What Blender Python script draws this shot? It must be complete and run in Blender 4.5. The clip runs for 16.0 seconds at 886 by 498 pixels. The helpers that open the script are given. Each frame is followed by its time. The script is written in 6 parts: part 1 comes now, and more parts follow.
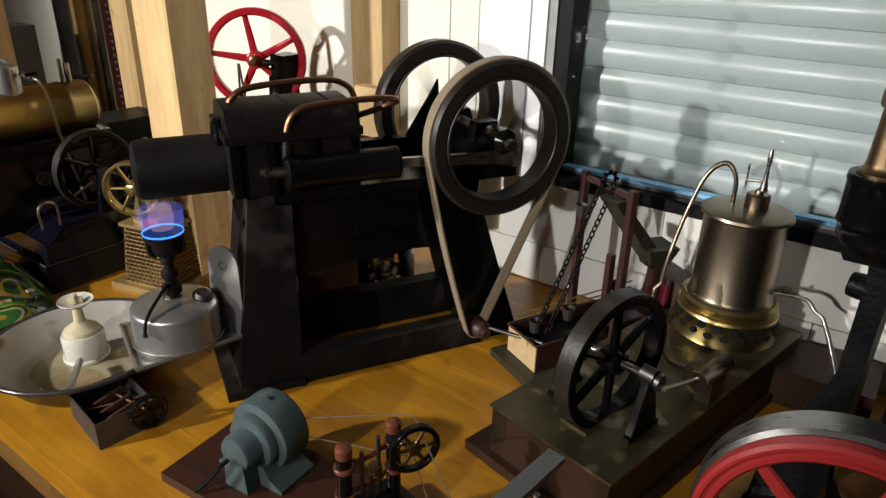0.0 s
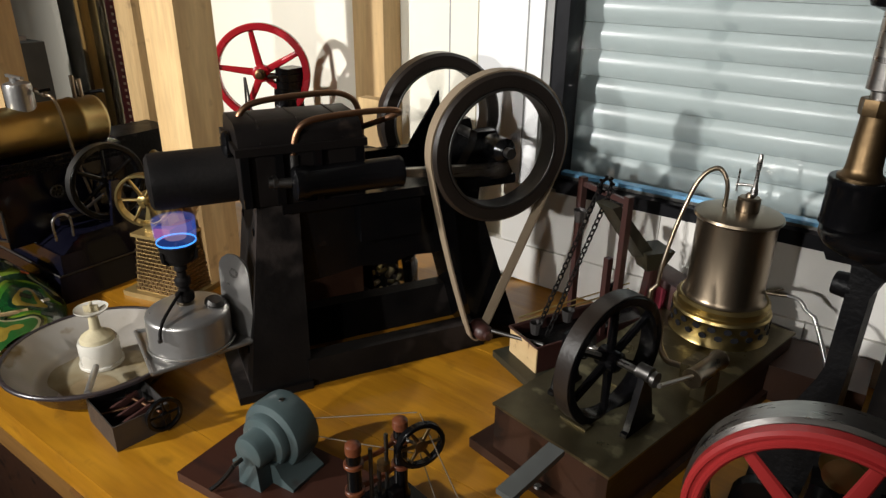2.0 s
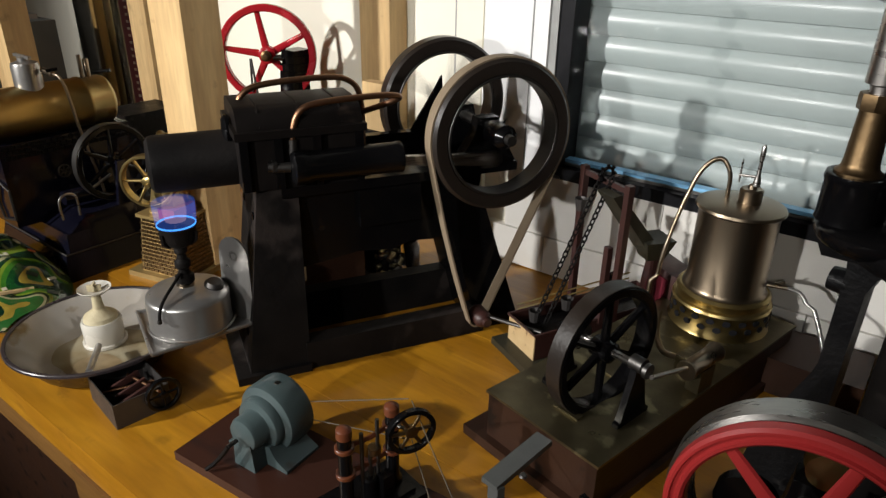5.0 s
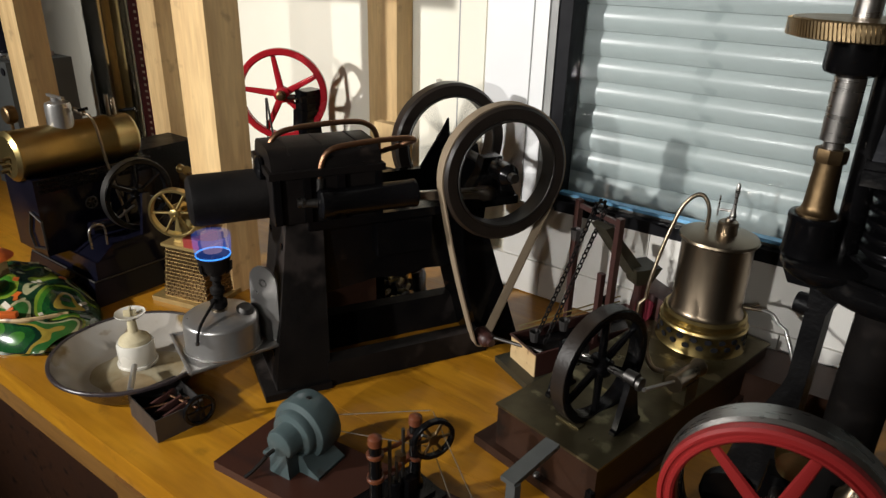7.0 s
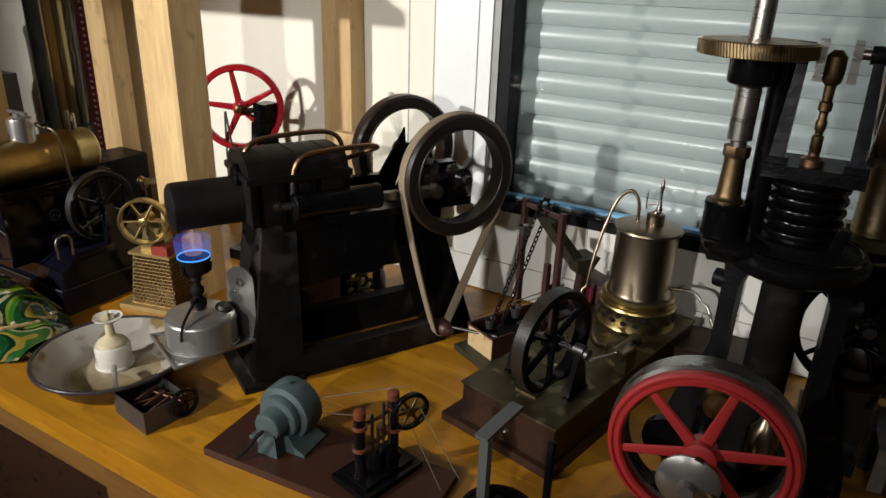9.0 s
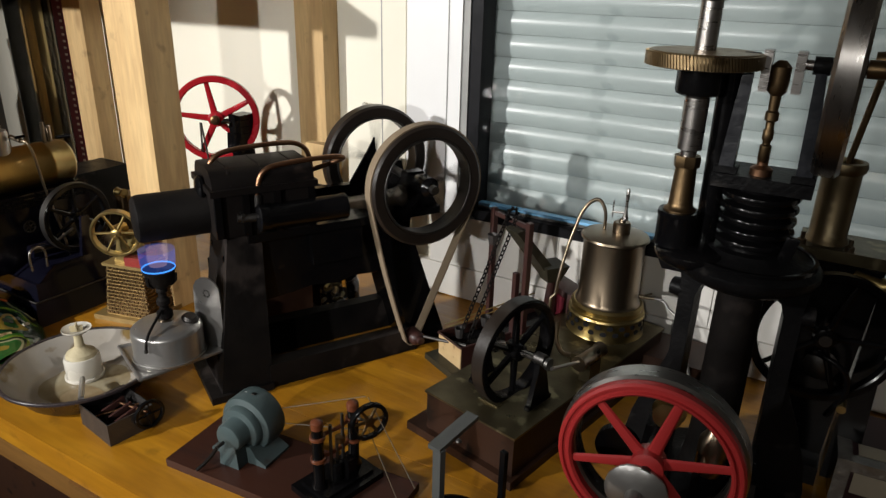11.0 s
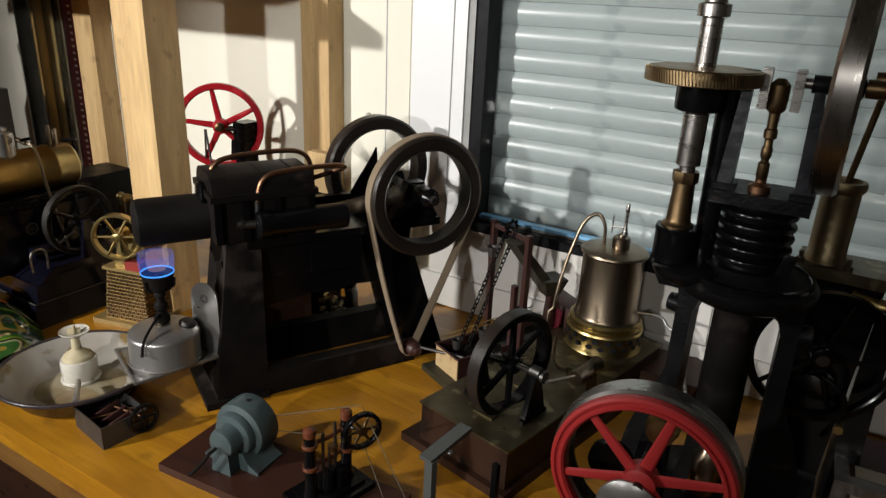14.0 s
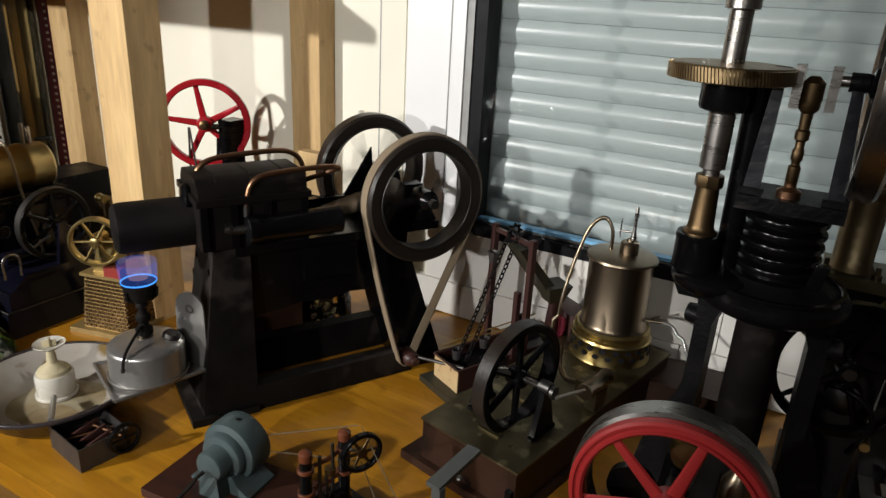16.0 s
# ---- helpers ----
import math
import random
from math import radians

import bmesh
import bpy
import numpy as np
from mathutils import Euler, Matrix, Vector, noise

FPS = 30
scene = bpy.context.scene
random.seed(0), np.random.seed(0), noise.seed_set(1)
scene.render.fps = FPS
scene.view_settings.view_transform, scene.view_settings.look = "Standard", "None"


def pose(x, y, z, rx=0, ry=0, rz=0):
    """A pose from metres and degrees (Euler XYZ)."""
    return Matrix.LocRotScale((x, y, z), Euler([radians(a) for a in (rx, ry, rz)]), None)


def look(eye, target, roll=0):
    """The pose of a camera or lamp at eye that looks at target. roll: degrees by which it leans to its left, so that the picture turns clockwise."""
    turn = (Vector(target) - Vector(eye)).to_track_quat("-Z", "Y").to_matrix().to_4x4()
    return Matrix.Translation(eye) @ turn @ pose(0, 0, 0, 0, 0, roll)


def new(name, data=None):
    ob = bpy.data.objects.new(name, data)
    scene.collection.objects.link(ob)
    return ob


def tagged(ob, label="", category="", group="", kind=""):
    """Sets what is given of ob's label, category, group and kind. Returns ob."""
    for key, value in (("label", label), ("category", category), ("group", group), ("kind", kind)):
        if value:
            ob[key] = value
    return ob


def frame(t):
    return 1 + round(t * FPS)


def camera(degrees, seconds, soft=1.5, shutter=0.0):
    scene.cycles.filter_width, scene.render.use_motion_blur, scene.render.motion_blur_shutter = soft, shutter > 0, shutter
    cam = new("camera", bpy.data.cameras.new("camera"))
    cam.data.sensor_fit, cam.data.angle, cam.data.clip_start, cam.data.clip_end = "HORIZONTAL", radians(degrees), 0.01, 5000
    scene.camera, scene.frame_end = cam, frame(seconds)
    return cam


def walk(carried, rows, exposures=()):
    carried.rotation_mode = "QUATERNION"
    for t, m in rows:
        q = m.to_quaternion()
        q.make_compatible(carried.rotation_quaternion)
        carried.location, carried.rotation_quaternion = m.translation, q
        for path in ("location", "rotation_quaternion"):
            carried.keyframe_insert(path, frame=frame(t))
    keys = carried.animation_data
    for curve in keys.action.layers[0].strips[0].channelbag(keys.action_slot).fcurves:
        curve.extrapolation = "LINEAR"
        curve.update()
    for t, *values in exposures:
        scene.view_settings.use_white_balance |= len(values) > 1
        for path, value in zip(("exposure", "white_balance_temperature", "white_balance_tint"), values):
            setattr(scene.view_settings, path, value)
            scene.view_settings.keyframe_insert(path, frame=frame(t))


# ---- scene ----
cam = camera(66.2, 16.0, soft=1.4, shutter=0.7)
PATH = [
    (0, (0.087, 0.083, 1.469), (-0.978, 1.564, 0.647), 1.4),
    (0.5, (0.091, 0.077, 1.469), (-0.978, 1.554, 0.647), 1.2),
    (1, (0.096, 0.071, 1.473), (-0.972, 1.552, 0.657), 1.0),
    (1.5, (0.101, 0.066, 1.476), (-0.978, 1.54, 0.662), 0.5),
    (2, (0.105, 0.058, 1.48), (-0.971, 1.541, 0.678), 0.6),
    (2.5, (0.108, 0.056, 1.483), (-0.979, 1.534, 0.686), 0.2),
    (3, (0.107, 0.065, 1.483), (-0.986, 1.531, 0.674), -0.2),
    (3.5, (0.108, 0.075, 1.481), (-0.975, 1.548, 0.669), 0.0),
    (4, (0.105, 0.076, 1.48), (-0.978, 1.526, 0.628), 0.6),
    (6.5, (0.148, 0.025, 1.522), (-0.956, 1.472, 0.692), 1.4),
    (7, (0.139, -0.021, 1.536), (-0.932, 1.47, 0.742), 1.5),
    (7.5, (0.152, -0.069, 1.54), (-0.904, 1.434, 0.748), 1.3),
    (8, (0.17, -0.096, 1.549), (-0.823, 1.455, 0.77), 1.7),
    (8.5, (0.163, -0.123, 1.552), (-0.794, 1.462, 0.795), 1.8),
    (9, (0.16, -0.135, 1.551), (-0.756, 1.474, 0.797), 2.0),
    (9.5, (0.175, -0.126, 1.555), (-0.726, 1.5, 0.817), 2.0),
    (12, (0.221, -0.106, 1.561), (-0.717, 1.5, 0.823), 1.3),
    (12.5, (0.225, -0.108, 1.562), (-0.712, 1.498, 0.826), 1.3),
    (13, (0.228, -0.107, 1.562), (-0.706, 1.501, 0.827), 1.4),
    (13.5, (0.225, -0.103, 1.562), (-0.725, 1.505, 0.847), 1.4),
    (14, (0.221, -0.104, 1.557), (-0.723, 1.513, 0.855), 2.7),
    (14.5, (0.219, -0.106, 1.558), (-0.712, 1.52, 0.856), 2.8),
    (15, (0.204, -0.106, 1.554), (-0.728, 1.515, 0.845), 2.7),
    (15.5, (0.184, -0.101, 1.551), (-0.729, 1.537, 0.857), 3.3),
    (16, (0.167, -0.065, 1.548), (-0.734, 1.574, 0.84), 3.1),
]
walk(cam, [(t, look(eye, target, roll)) for t, eye, target, roll in PATH],
     exposures=((0, 0.20), (4, 0.18), (7.5, 0.03), (10, 0.0), (16, -0.03)))

# ---- world and lamps ----
world = bpy.data.worlds.new("night_room")
scene.world = world
world.use_nodes = True
world.node_tree.nodes["Background"].inputs[0].default_value = (1.0, 0.86, 0.66, 1)
world.node_tree.nodes["Background"].inputs[1].default_value = 0.011


def fill_lamp(name, place, watts, radius, colour):
    data = bpy.data.lights.new(name, "POINT")
    data.energy, data.shadow_soft_size, data.color = watts, radius, colour
    ob = new(name, data)
    ob.location = place
    return ob


WARM = (1.0, 0.98, 0.945)
ceiling_spot = bpy.data.lights.new("ceiling_spot", "SPOT")
ceiling_spot.energy, ceiling_spot.shadow_soft_size, ceiling_spot.color = 262, 0.035, WARM
ceiling_spot.spot_size, ceiling_spot.spot_blend = radians(68), 1.0
new("ceiling_spot", ceiling_spot).matrix_world = look((-1.62, -1.3, 1.98), (-0.93, 0.9, 1.18))
# Unseen spot added for the window's light; narrow cone spares the left wall.
spot = bpy.data.lights.new("added_window_spot", "SPOT")
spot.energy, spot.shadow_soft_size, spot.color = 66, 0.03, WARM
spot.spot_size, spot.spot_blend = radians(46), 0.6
new("added_window_spot", spot).matrix_world = look((-0.40, -1.05, 1.64), (-0.52, 1.1, 1.20))
# Added fill with no known source; lifts the dark right-hand side.
fill_lamp("fill_lamp", (0.45, -1.7, 2.20), 22, 0.05, WARM)


# ---- materials ----
def shader(name, colour, rough=0.5, metal=0.0, other=None, scale=40.0, mix=0.5, bump=0.1, bump_scale=200.0,
           stretch=(1, 1, 1), spots=None, spot_scale=9.0, spot_at=0.62, rough_var=0.15, vary=0.0, coat=0.0, spec=0.5):
    """Principled material with grain at one scale, stains at another, and fine relief."""
    m = bpy.data.materials.new(name)
    m.use_nodes = True
    t, n = m.node_tree, m.node_tree.nodes
    b = n["Principled BSDF"]
    b.inputs["Roughness"].default_value = rough
    b.inputs["Metallic"].default_value = metal
    b.inputs["Coat Weight"].default_value = coat
    b.inputs["Specular IOR Level"].default_value = spec
    co = n.new("ShaderNodeTexCoord")
    mp = n.new("ShaderNodeMapping")
    mp.inputs["Scale"].default_value = stretch
    t.links.new(co.outputs["Object"], mp.inputs[0])
    g = n.new("ShaderNodeTexNoise")
    g.inputs["Scale"].default_value = scale
    g.inputs["Detail"].default_value = 5
    t.links.new(mp.outputs[0], g.inputs["Vector"])
    r = n.new("ShaderNodeMapRange")
    r.inputs["From Min"].default_value, r.inputs["From Max"].default_value = 0.3, 0.7
    r.inputs["To Max"].default_value = mix
    t.links.new(g.outputs[0], r.inputs[0])
    c = n.new("ShaderNodeMix")
    c.data_type = "RGBA"
    c.inputs[6].default_value = (*colour, 1)
    o = other or tuple(v * 0.6 for v in colour)
    c.inputs[7].default_value = (*o, 1)
    t.links.new(r.outputs[0], c.inputs[0])
    out = c.outputs[2]
    if spots:
        s2 = n.new("ShaderNodeTexNoise")
        s2.inputs["Scale"].default_value = spot_scale
        s2.inputs["Detail"].default_value = 3
        t.links.new(mp.outputs[0], s2.inputs["Vector"])
        q = n.new("ShaderNodeMapRange")
        q.inputs["From Min"].default_value, q.inputs["From Max"].default_value = spot_at, spot_at + 0.08
        t.links.new(s2.outputs[0], q.inputs[0])
        d = n.new("ShaderNodeMix")
        d.data_type = "RGBA"
        d.inputs[7].default_value = (*spots, 1)
        t.links.new(q.outputs[0], d.inputs[0])
        t.links.new(out, d.inputs[6])
        out = d.outputs[2]
    if vary:
        info = n.new("ShaderNodeObjectInfo")
        hsv = n.new("ShaderNodeHueSaturation")
        v = n.new("ShaderNodeMapRange")
        v.inputs["To Min"].default_value, v.inputs["To Max"].default_value = 1 - vary, 1 + vary
        t.links.new(info.outputs["Random"], v.inputs[0])
        t.links.new(v.outputs[0], hsv.inputs["Value"])
        t.links.new(out, hsv.inputs["Color"])
        out = hsv.outputs[0]
    t.links.new(out, b.inputs["Base Color"])
    rv = n.new("ShaderNodeMapRange")
    rv.inputs["To Min"].default_value, rv.inputs["To Max"].default_value = max(0.02, rough - rough_var), min(1, rough + rough_var)
    t.links.new(g.outputs[0], rv.inputs[0])
    t.links.new(rv.outputs[0], b.inputs["Roughness"])
    if bump:
        f = n.new("ShaderNodeTexNoise")
        f.inputs["Scale"].default_value = bump_scale
        f.inputs["Detail"].default_value = 3
        t.links.new(mp.outputs[0], f.inputs["Vector"])
        bp = n.new("ShaderNodeBump")
        bp.inputs["Strength"].default_value, bp.inputs["Distance"].default_value = bump, 0.002
        t.links.new(f.outputs[0], bp.inputs["Height"])
        t.links.new(bp.outputs[0], b.inputs["Normal"])
    return m


def wood(name, light, dark, rough, scale=1.0, vary=0.08, along="x", rings=7.0):
    """Softwood with long grain, growth bands and knots."""
    m = bpy.data.materials.new(name)
    m.use_nodes = True
    t, n = m.node_tree, m.node_tree.nodes
    b = n["Principled BSDF"]
    co, mp = n.new("ShaderNodeTexCoord"), n.new("ShaderNodeMapping")
    k = {"x": (0.12, 1, 1), "y": (1, 0.12, 1), "z": (1, 1, 0.12)}[along]
    mp.inputs["Scale"].default_value = tuple(v * scale for v in k)
    t.links.new(co.outputs["Object"], mp.inputs[0])
    a = n.new("ShaderNodeTexNoise")
    a.inputs["Scale"].default_value, a.inputs["Detail"].default_value, a.inputs["Distortion"].default_value = rings, 4, 0.6
    t.links.new(mp.outputs[0], a.inputs["Vector"])
    w = n.new("ShaderNodeMath")
    w.operation = "MULTIPLY"
    w.inputs[1].default_value = 26
    t.links.new(a.outputs[0], w.inputs[0])
    si = n.new("ShaderNodeMath")
    si.operation = "SINE"
    t.links.new(w.outputs[0], si.inputs[0])
    r = n.new("ShaderNodeMapRange")
    r.inputs["From Min"].default_value, r.inputs["From Max"].default_value = -1, 1
    r.inputs["To Max"].default_value = 0.55
    t.links.new(si.outputs[0], r.inputs[0])
    c = n.new("ShaderNodeMix")
    c.data_type = "RGBA"
    c.inputs[6].default_value, c.inputs[7].default_value = (*light, 1), (*dark, 1)
    t.links.new(r.outputs[0], c.inputs[0])
    vo = n.new("ShaderNodeTexVoronoi")
    vo.inputs["Scale"].default_value = 5.5
    mk = n.new("ShaderNodeMapping")
    mk.inputs["Scale"].default_value = {"x": (0.5, 1.3, 1), "y": (1.3, 0.5, 1), "z": (1.3, 1.3, 0.5)}[along]
    t.links.new(co.outputs["Object"], mk.inputs[0])
    t.links.new(mk.outputs[0], vo.inputs["Vector"])
    kn = n.new("ShaderNodeMapRange")
    kn.inputs["From Min"].default_value, kn.inputs["From Max"].default_value = 0.06, 0.13
    kn.inputs["To Min"].default_value, kn.inputs["To Max"].default_value = 0.75, 0
    t.links.new(vo.outputs["Distance"], kn.inputs[0])
    d = n.new("ShaderNodeMix")
    d.data_type = "RGBA"
    d.inputs[7].default_value = (dark[0] * 0.45, dark[1] * 0.36, dark[2] * 0.3, 1)
    t.links.new(kn.outputs[0], d.inputs[0])
    t.links.new(c.outputs[2], d.inputs[6])
    info, hsv, v = n.new("ShaderNodeObjectInfo"), n.new("ShaderNodeHueSaturation"), n.new("ShaderNodeMapRange")
    v.inputs["To Min"].default_value, v.inputs["To Max"].default_value = 1 - vary, 1 + vary
    t.links.new(info.outputs["Random"], v.inputs[0])
    t.links.new(v.outputs[0], hsv.inputs["Value"])
    fibre, marks, tone, worn = n.new("ShaderNodeTexNoise"), n.new("ShaderNodeTexNoise"), n.new("ShaderNodeMapRange"), n.new("ShaderNodeMapRange")
    fibre.inputs["Scale"].default_value, fibre.inputs["Detail"].default_value = 140, 4
    t.links.new(mp.outputs[0], fibre.inputs["Vector"])
    tone.inputs["From Min"].default_value, tone.inputs["From Max"].default_value = 0.3, 0.7
    tone.inputs["To Min"].default_value, tone.inputs["To Max"].default_value = 0.87, 1.07
    t.links.new(fibre.outputs[0], tone.inputs[0])
    marks.inputs["Scale"].default_value, marks.inputs["Detail"].default_value = 26, 5
    t.links.new(co.outputs["Object"], marks.inputs["Vector"])
    worn.inputs["From Min"].default_value, worn.inputs["From Max"].default_value = 0.62, 0.72
    worn.inputs["To Min"].default_value, worn.inputs["To Max"].default_value = 1.0, 0.72
    t.links.new(marks.outputs[0], worn.inputs[0])
    both, grain = n.new("ShaderNodeMath"), n.new("ShaderNodeVectorMath")
    both.operation, grain.operation = "MULTIPLY", "SCALE"
    t.links.new(tone.outputs[0], both.inputs[0])
    t.links.new(worn.outputs[0], both.inputs[1])
    t.links.new(d.outputs[2], grain.inputs[0])
    t.links.new(both.outputs[0], grain.inputs["Scale"])
    t.links.new(grain.outputs[0], hsv.inputs["Color"])
    t.links.new(hsv.outputs[0], b.inputs["Base Color"])
    gloss = n.new("ShaderNodeMapRange")
    gloss.inputs["To Min"].default_value, gloss.inputs["To Max"].default_value = rough - 0.08, rough + 0.12
    t.links.new(marks.outputs[0], gloss.inputs[0])
    t.links.new(gloss.outputs[0], b.inputs["Roughness"])
    bp = n.new("ShaderNodeBump")
    bp.inputs["Strength"].default_value, bp.inputs["Distance"].default_value = 0.12, 0.002
    t.links.new(si.outputs[0], bp.inputs["Height"])
    t.links.new(bp.outputs[0], b.inputs["Normal"])
    return m


def glass(name, colour=(1, 1, 1), rough=0.02, clear=0.92):
    """Thin pane: mostly lets light through, mirrors a little."""
    m = bpy.data.materials.new(name)
    m.use_nodes = True
    t, n = m.node_tree, m.node_tree.nodes
    n.remove(n["Principled BSDF"])
    out = n["Material Output"]
    tr, gl, mx = n.new("ShaderNodeBsdfTransparent"), n.new("ShaderNodeBsdfGlossy"), n.new("ShaderNodeMixShader")
    fr = n.new("ShaderNodeFresnel")
    fr.inputs[0].default_value = 1.5
    tr.inputs[0].default_value = (*colour, 1)
    gl.inputs["Roughness"].default_value = rough
    t.links.new(fr.outputs[0], mx.inputs[0])
    t.links.new(tr.outputs[0], mx.inputs[1])
    t.links.new(gl.outputs[0], mx.inputs[2])
    t.links.new(mx.outputs[0], out.inputs[0])
    return m


def glow(name, colour, strength, clear=0.5):
    m = bpy.data.materials.new(name)
    m.use_nodes = True
    t, n = m.node_tree, m.node_tree.nodes
    n.remove(n["Principled BSDF"])
    e, tr, mx = n.new("ShaderNodeEmission"), n.new("ShaderNodeBsdfTransparent"), n.new("ShaderNodeMixShader")
    e.inputs[0].default_value, e.inputs[1].default_value = (*colour, 1), strength
    mx.inputs[0].default_value = 1 - clear
    t.links.new(tr.outputs[0], mx.inputs[1])
    t.links.new(e.outputs[0], mx.inputs[2])
    t.links.new(mx.outputs[0], n["Material Output"].inputs[0])
    return m


M_BENCH = wood("varnished_pine", (0.37, 0.168, 0.010), (0.23, 0.090, 0.005), 0.34, vary=0.10, rings=9)
M_POST = wood("raw_pine", (0.58, 0.40, 0.19), (0.40, 0.25, 0.105), 0.62, along="z", vary=0.06, rings=9)
M_SHELF = wood("shelf_pine", (0.60, 0.42, 0.22), (0.48, 0.30, 0.14), 0.65, vary=0.06)
M_WALL = shader("cream_wall", (0.80, 0.77, 0.66), 0.8, other=(0.75, 0.71, 0.60), scale=5, bump=0.12, bump_scale=90)
M_TILE = shader("white_tile", (0.76, 0.74, 0.70), 0.35, other=(0.66, 0.63, 0.57), scale=14, mix=0.5, bump=0.05, vary=0.05)
M_PVC = shader("white_frame", (0.80, 0.80, 0.80), 0.33, other=(0.74, 0.74, 0.74), scale=10, bump=0.02)
M_GREY = shader("grey_bead", (0.30, 0.30, 0.29), 0.5, scale=30, bump=0.05)
M_RUBBER = shader("black_gasket", (0.012, 0.012, 0.014), 0.5, scale=60, bump=0.1, spec=0.1)
M_SLAT = shader("shutter_slat", (0.38, 0.43, 0.425), 0.30, other=(0.33, 0.385, 0.38), scale=9, mix=0.7, bump=0.03, bump_scale=30, spots=(0.29, 0.34, 0.335), spot_scale=14, spot_at=0.60, rough_var=0.12, spec=0.42)
M_BLUE = shader("blue_film", (0.20, 0.50, 0.80), 0.22, other=(0.35, 0.60, 0.85), scale=60, stretch=(0.2, 1, 1), bump=0.05)
M_GLASS = glass("window_glass")
M_BLACK = shader("black_enamel", (0.0025, 0.0025, 0.003), 0.20, other=(0.006, 0.0055, 0.0055), scale=25, bump=0.12, bump_scale=70, spots=(0.014, 0.010, 0.008), spot_scale=18, spot_at=0.68, spec=0.22)
M_MATT = shader("sooty_black", (0.005, 0.0045, 0.0045), 0.58, other=(0.012, 0.010, 0.009), scale=18, mix=0.8, bump=0.25, bump_scale=150, spots=(0.026, 0.021, 0.019), spot_scale=12, spot_at=0.60, spec=0.09)
M_LID = shader("worn_black_paint", (0.006, 0.005, 0.005), 0.46, other=(0.011, 0.009, 0.008), scale=22, mix=0.8, bump=0.15, bump_scale=90, spots=(0.022, 0.016, 0.013), spot_scale=26, spot_at=0.66, spec=0.07)
M_CAST = shader("black_casting", (0.0035, 0.0035, 0.004), 0.42, other=(0.008, 0.0075, 0.0075), scale=40, bump=0.5, bump_scale=160, spots=(0.020, 0.018, 0.017), spot_scale=30, spot_at=0.64, spec=0.12)
M_WHEEL = shader("brown_black_rim", (0.014, 0.010, 0.008), 0.38, other=(0.026, 0.019, 0.014), scale=22, bump=0.15, spec=0.4)
M_STEEL = shader("turned_steel", (0.42, 0.40, 0.38), 0.30, 1.0, other=(0.26, 0.24, 0.22), scale=30, stretch=(1, 1, 6), bump=0.05)
M_DULL = shader("dull_steel", (0.11, 0.105, 0.10), 0.45, 1.0, other=(0.055, 0.05, 0.047), scale=25, bump=0.15)
M_NICKEL = shader("tarnished_nickel", (0.29, 0.235, 0.17), 0.30, 1.0, other=(0.19, 0.145, 0.10), scale=10, mix=0.8, stretch=(1, 1, 0.3), bump=0.04, rough_var=0.10, spots=(0.22, 0.17, 0.11), spot_scale=10, spot_at=0.62)
M_BRASS = shader("old_brass", (0.42, 0.32, 0.13), 0.33, 1.0, other=(0.27, 0.20, 0.085), scale=16, mix=0.8, bump=0.06, spots=(0.18, 0.11, 0.04), spot_scale=14, spot_at=0.66)
M_BRONZE = shader("bronze", (0.18, 0.120, 0.062), 0.42, 1.0, other=(0.09, 0.058, 0.030), scale=40, bump=0.12)
M_GEAR = shader("cut_bronze", (0.36, 0.26, 0.14), 0.38, 1.0, other=(0.20, 0.14, 0.075), scale=30, bump=0.10, spots=(0.12, 0.08, 0.04), spot_scale=40, spot_at=0.60)
M_SATIN = shader("satin_brass", (0.23, 0.18, 0.105), 0.44, 1.0, other=(0.14, 0.105, 0.058), scale=14, mix=0.9, bump=0.06, spots=(0.30, 0.25, 0.16), spot_scale=22, spot_at=0.64)
M_COPPER = shader("copper_pipe", (0.30, 0.16, 0.09), 0.40, 1.0, other=(0.16, 0.09, 0.06), scale=50, bump=0.08)
M_PLATE = shader("patinated_brass_plate", (0.16, 0.135, 0.075), 0.34, 0.85, other=(0.075, 0.060, 0.034), scale=16, mix=1.0, bump=0.10, spots=(0.30, 0.26, 0.15), spot_scale=26, spot_at=0.585, rough_var=0.2)
M_ALU = shader("worn_aluminium", (0.40, 0.39, 0.375), 0.32, 0.80, other=(0.26, 0.25, 0.24), scale=18, mix=0.8, bump=0.10, bump_scale=140, spots=(0.26, 0.25, 0.23), spot_scale=16, spot_at=0.64)
M_ENAMEL = shader("white_enamel", (0.36, 0.34, 0.31), 0.24, other=(0.24, 0.21, 0.17), scale=9, mix=0.9, bump=0.05, spots=(0.15, 0.10, 0.035), spot_scale=17, spot_at=0.565)
M_RIM = shader("dark_enamel_rim", (0.035, 0.028, 0.03), 0.3, bump=0.05)
M_CERAMIC = shader("glazed_ceramic", (0.50, 0.48, 0.43), 0.25, other=(0.55, 0.51, 0.43), scale=20, bump=0.03)
M_PLASTER = shader("yellowed_plaster", (0.44, 0.385, 0.25), 0.7, other=(0.33, 0.27, 0.155), scale=40, bump=0.4)
M_RED = shader("red_lacquer", (0.42, 0.012, 0.022), 0.24, other=(0.33, 0.010, 0.016), scale=14, bump=0.03)
M_SIGNAL = shader("bright_red_paint", (0.36, 0.024, 0.024), 0.42, other=(0.34, 0.022, 0.022), scale=14, bump=0.06)
M_TEAL = shader("grey_green_paint", (0.048, 0.070, 0.072), 0.42, other=(0.032, 0.046, 0.048), scale=20, bump=0.10, spots=(0.03, 0.03, 0.028), spot_scale=30, spot_at=0.66)
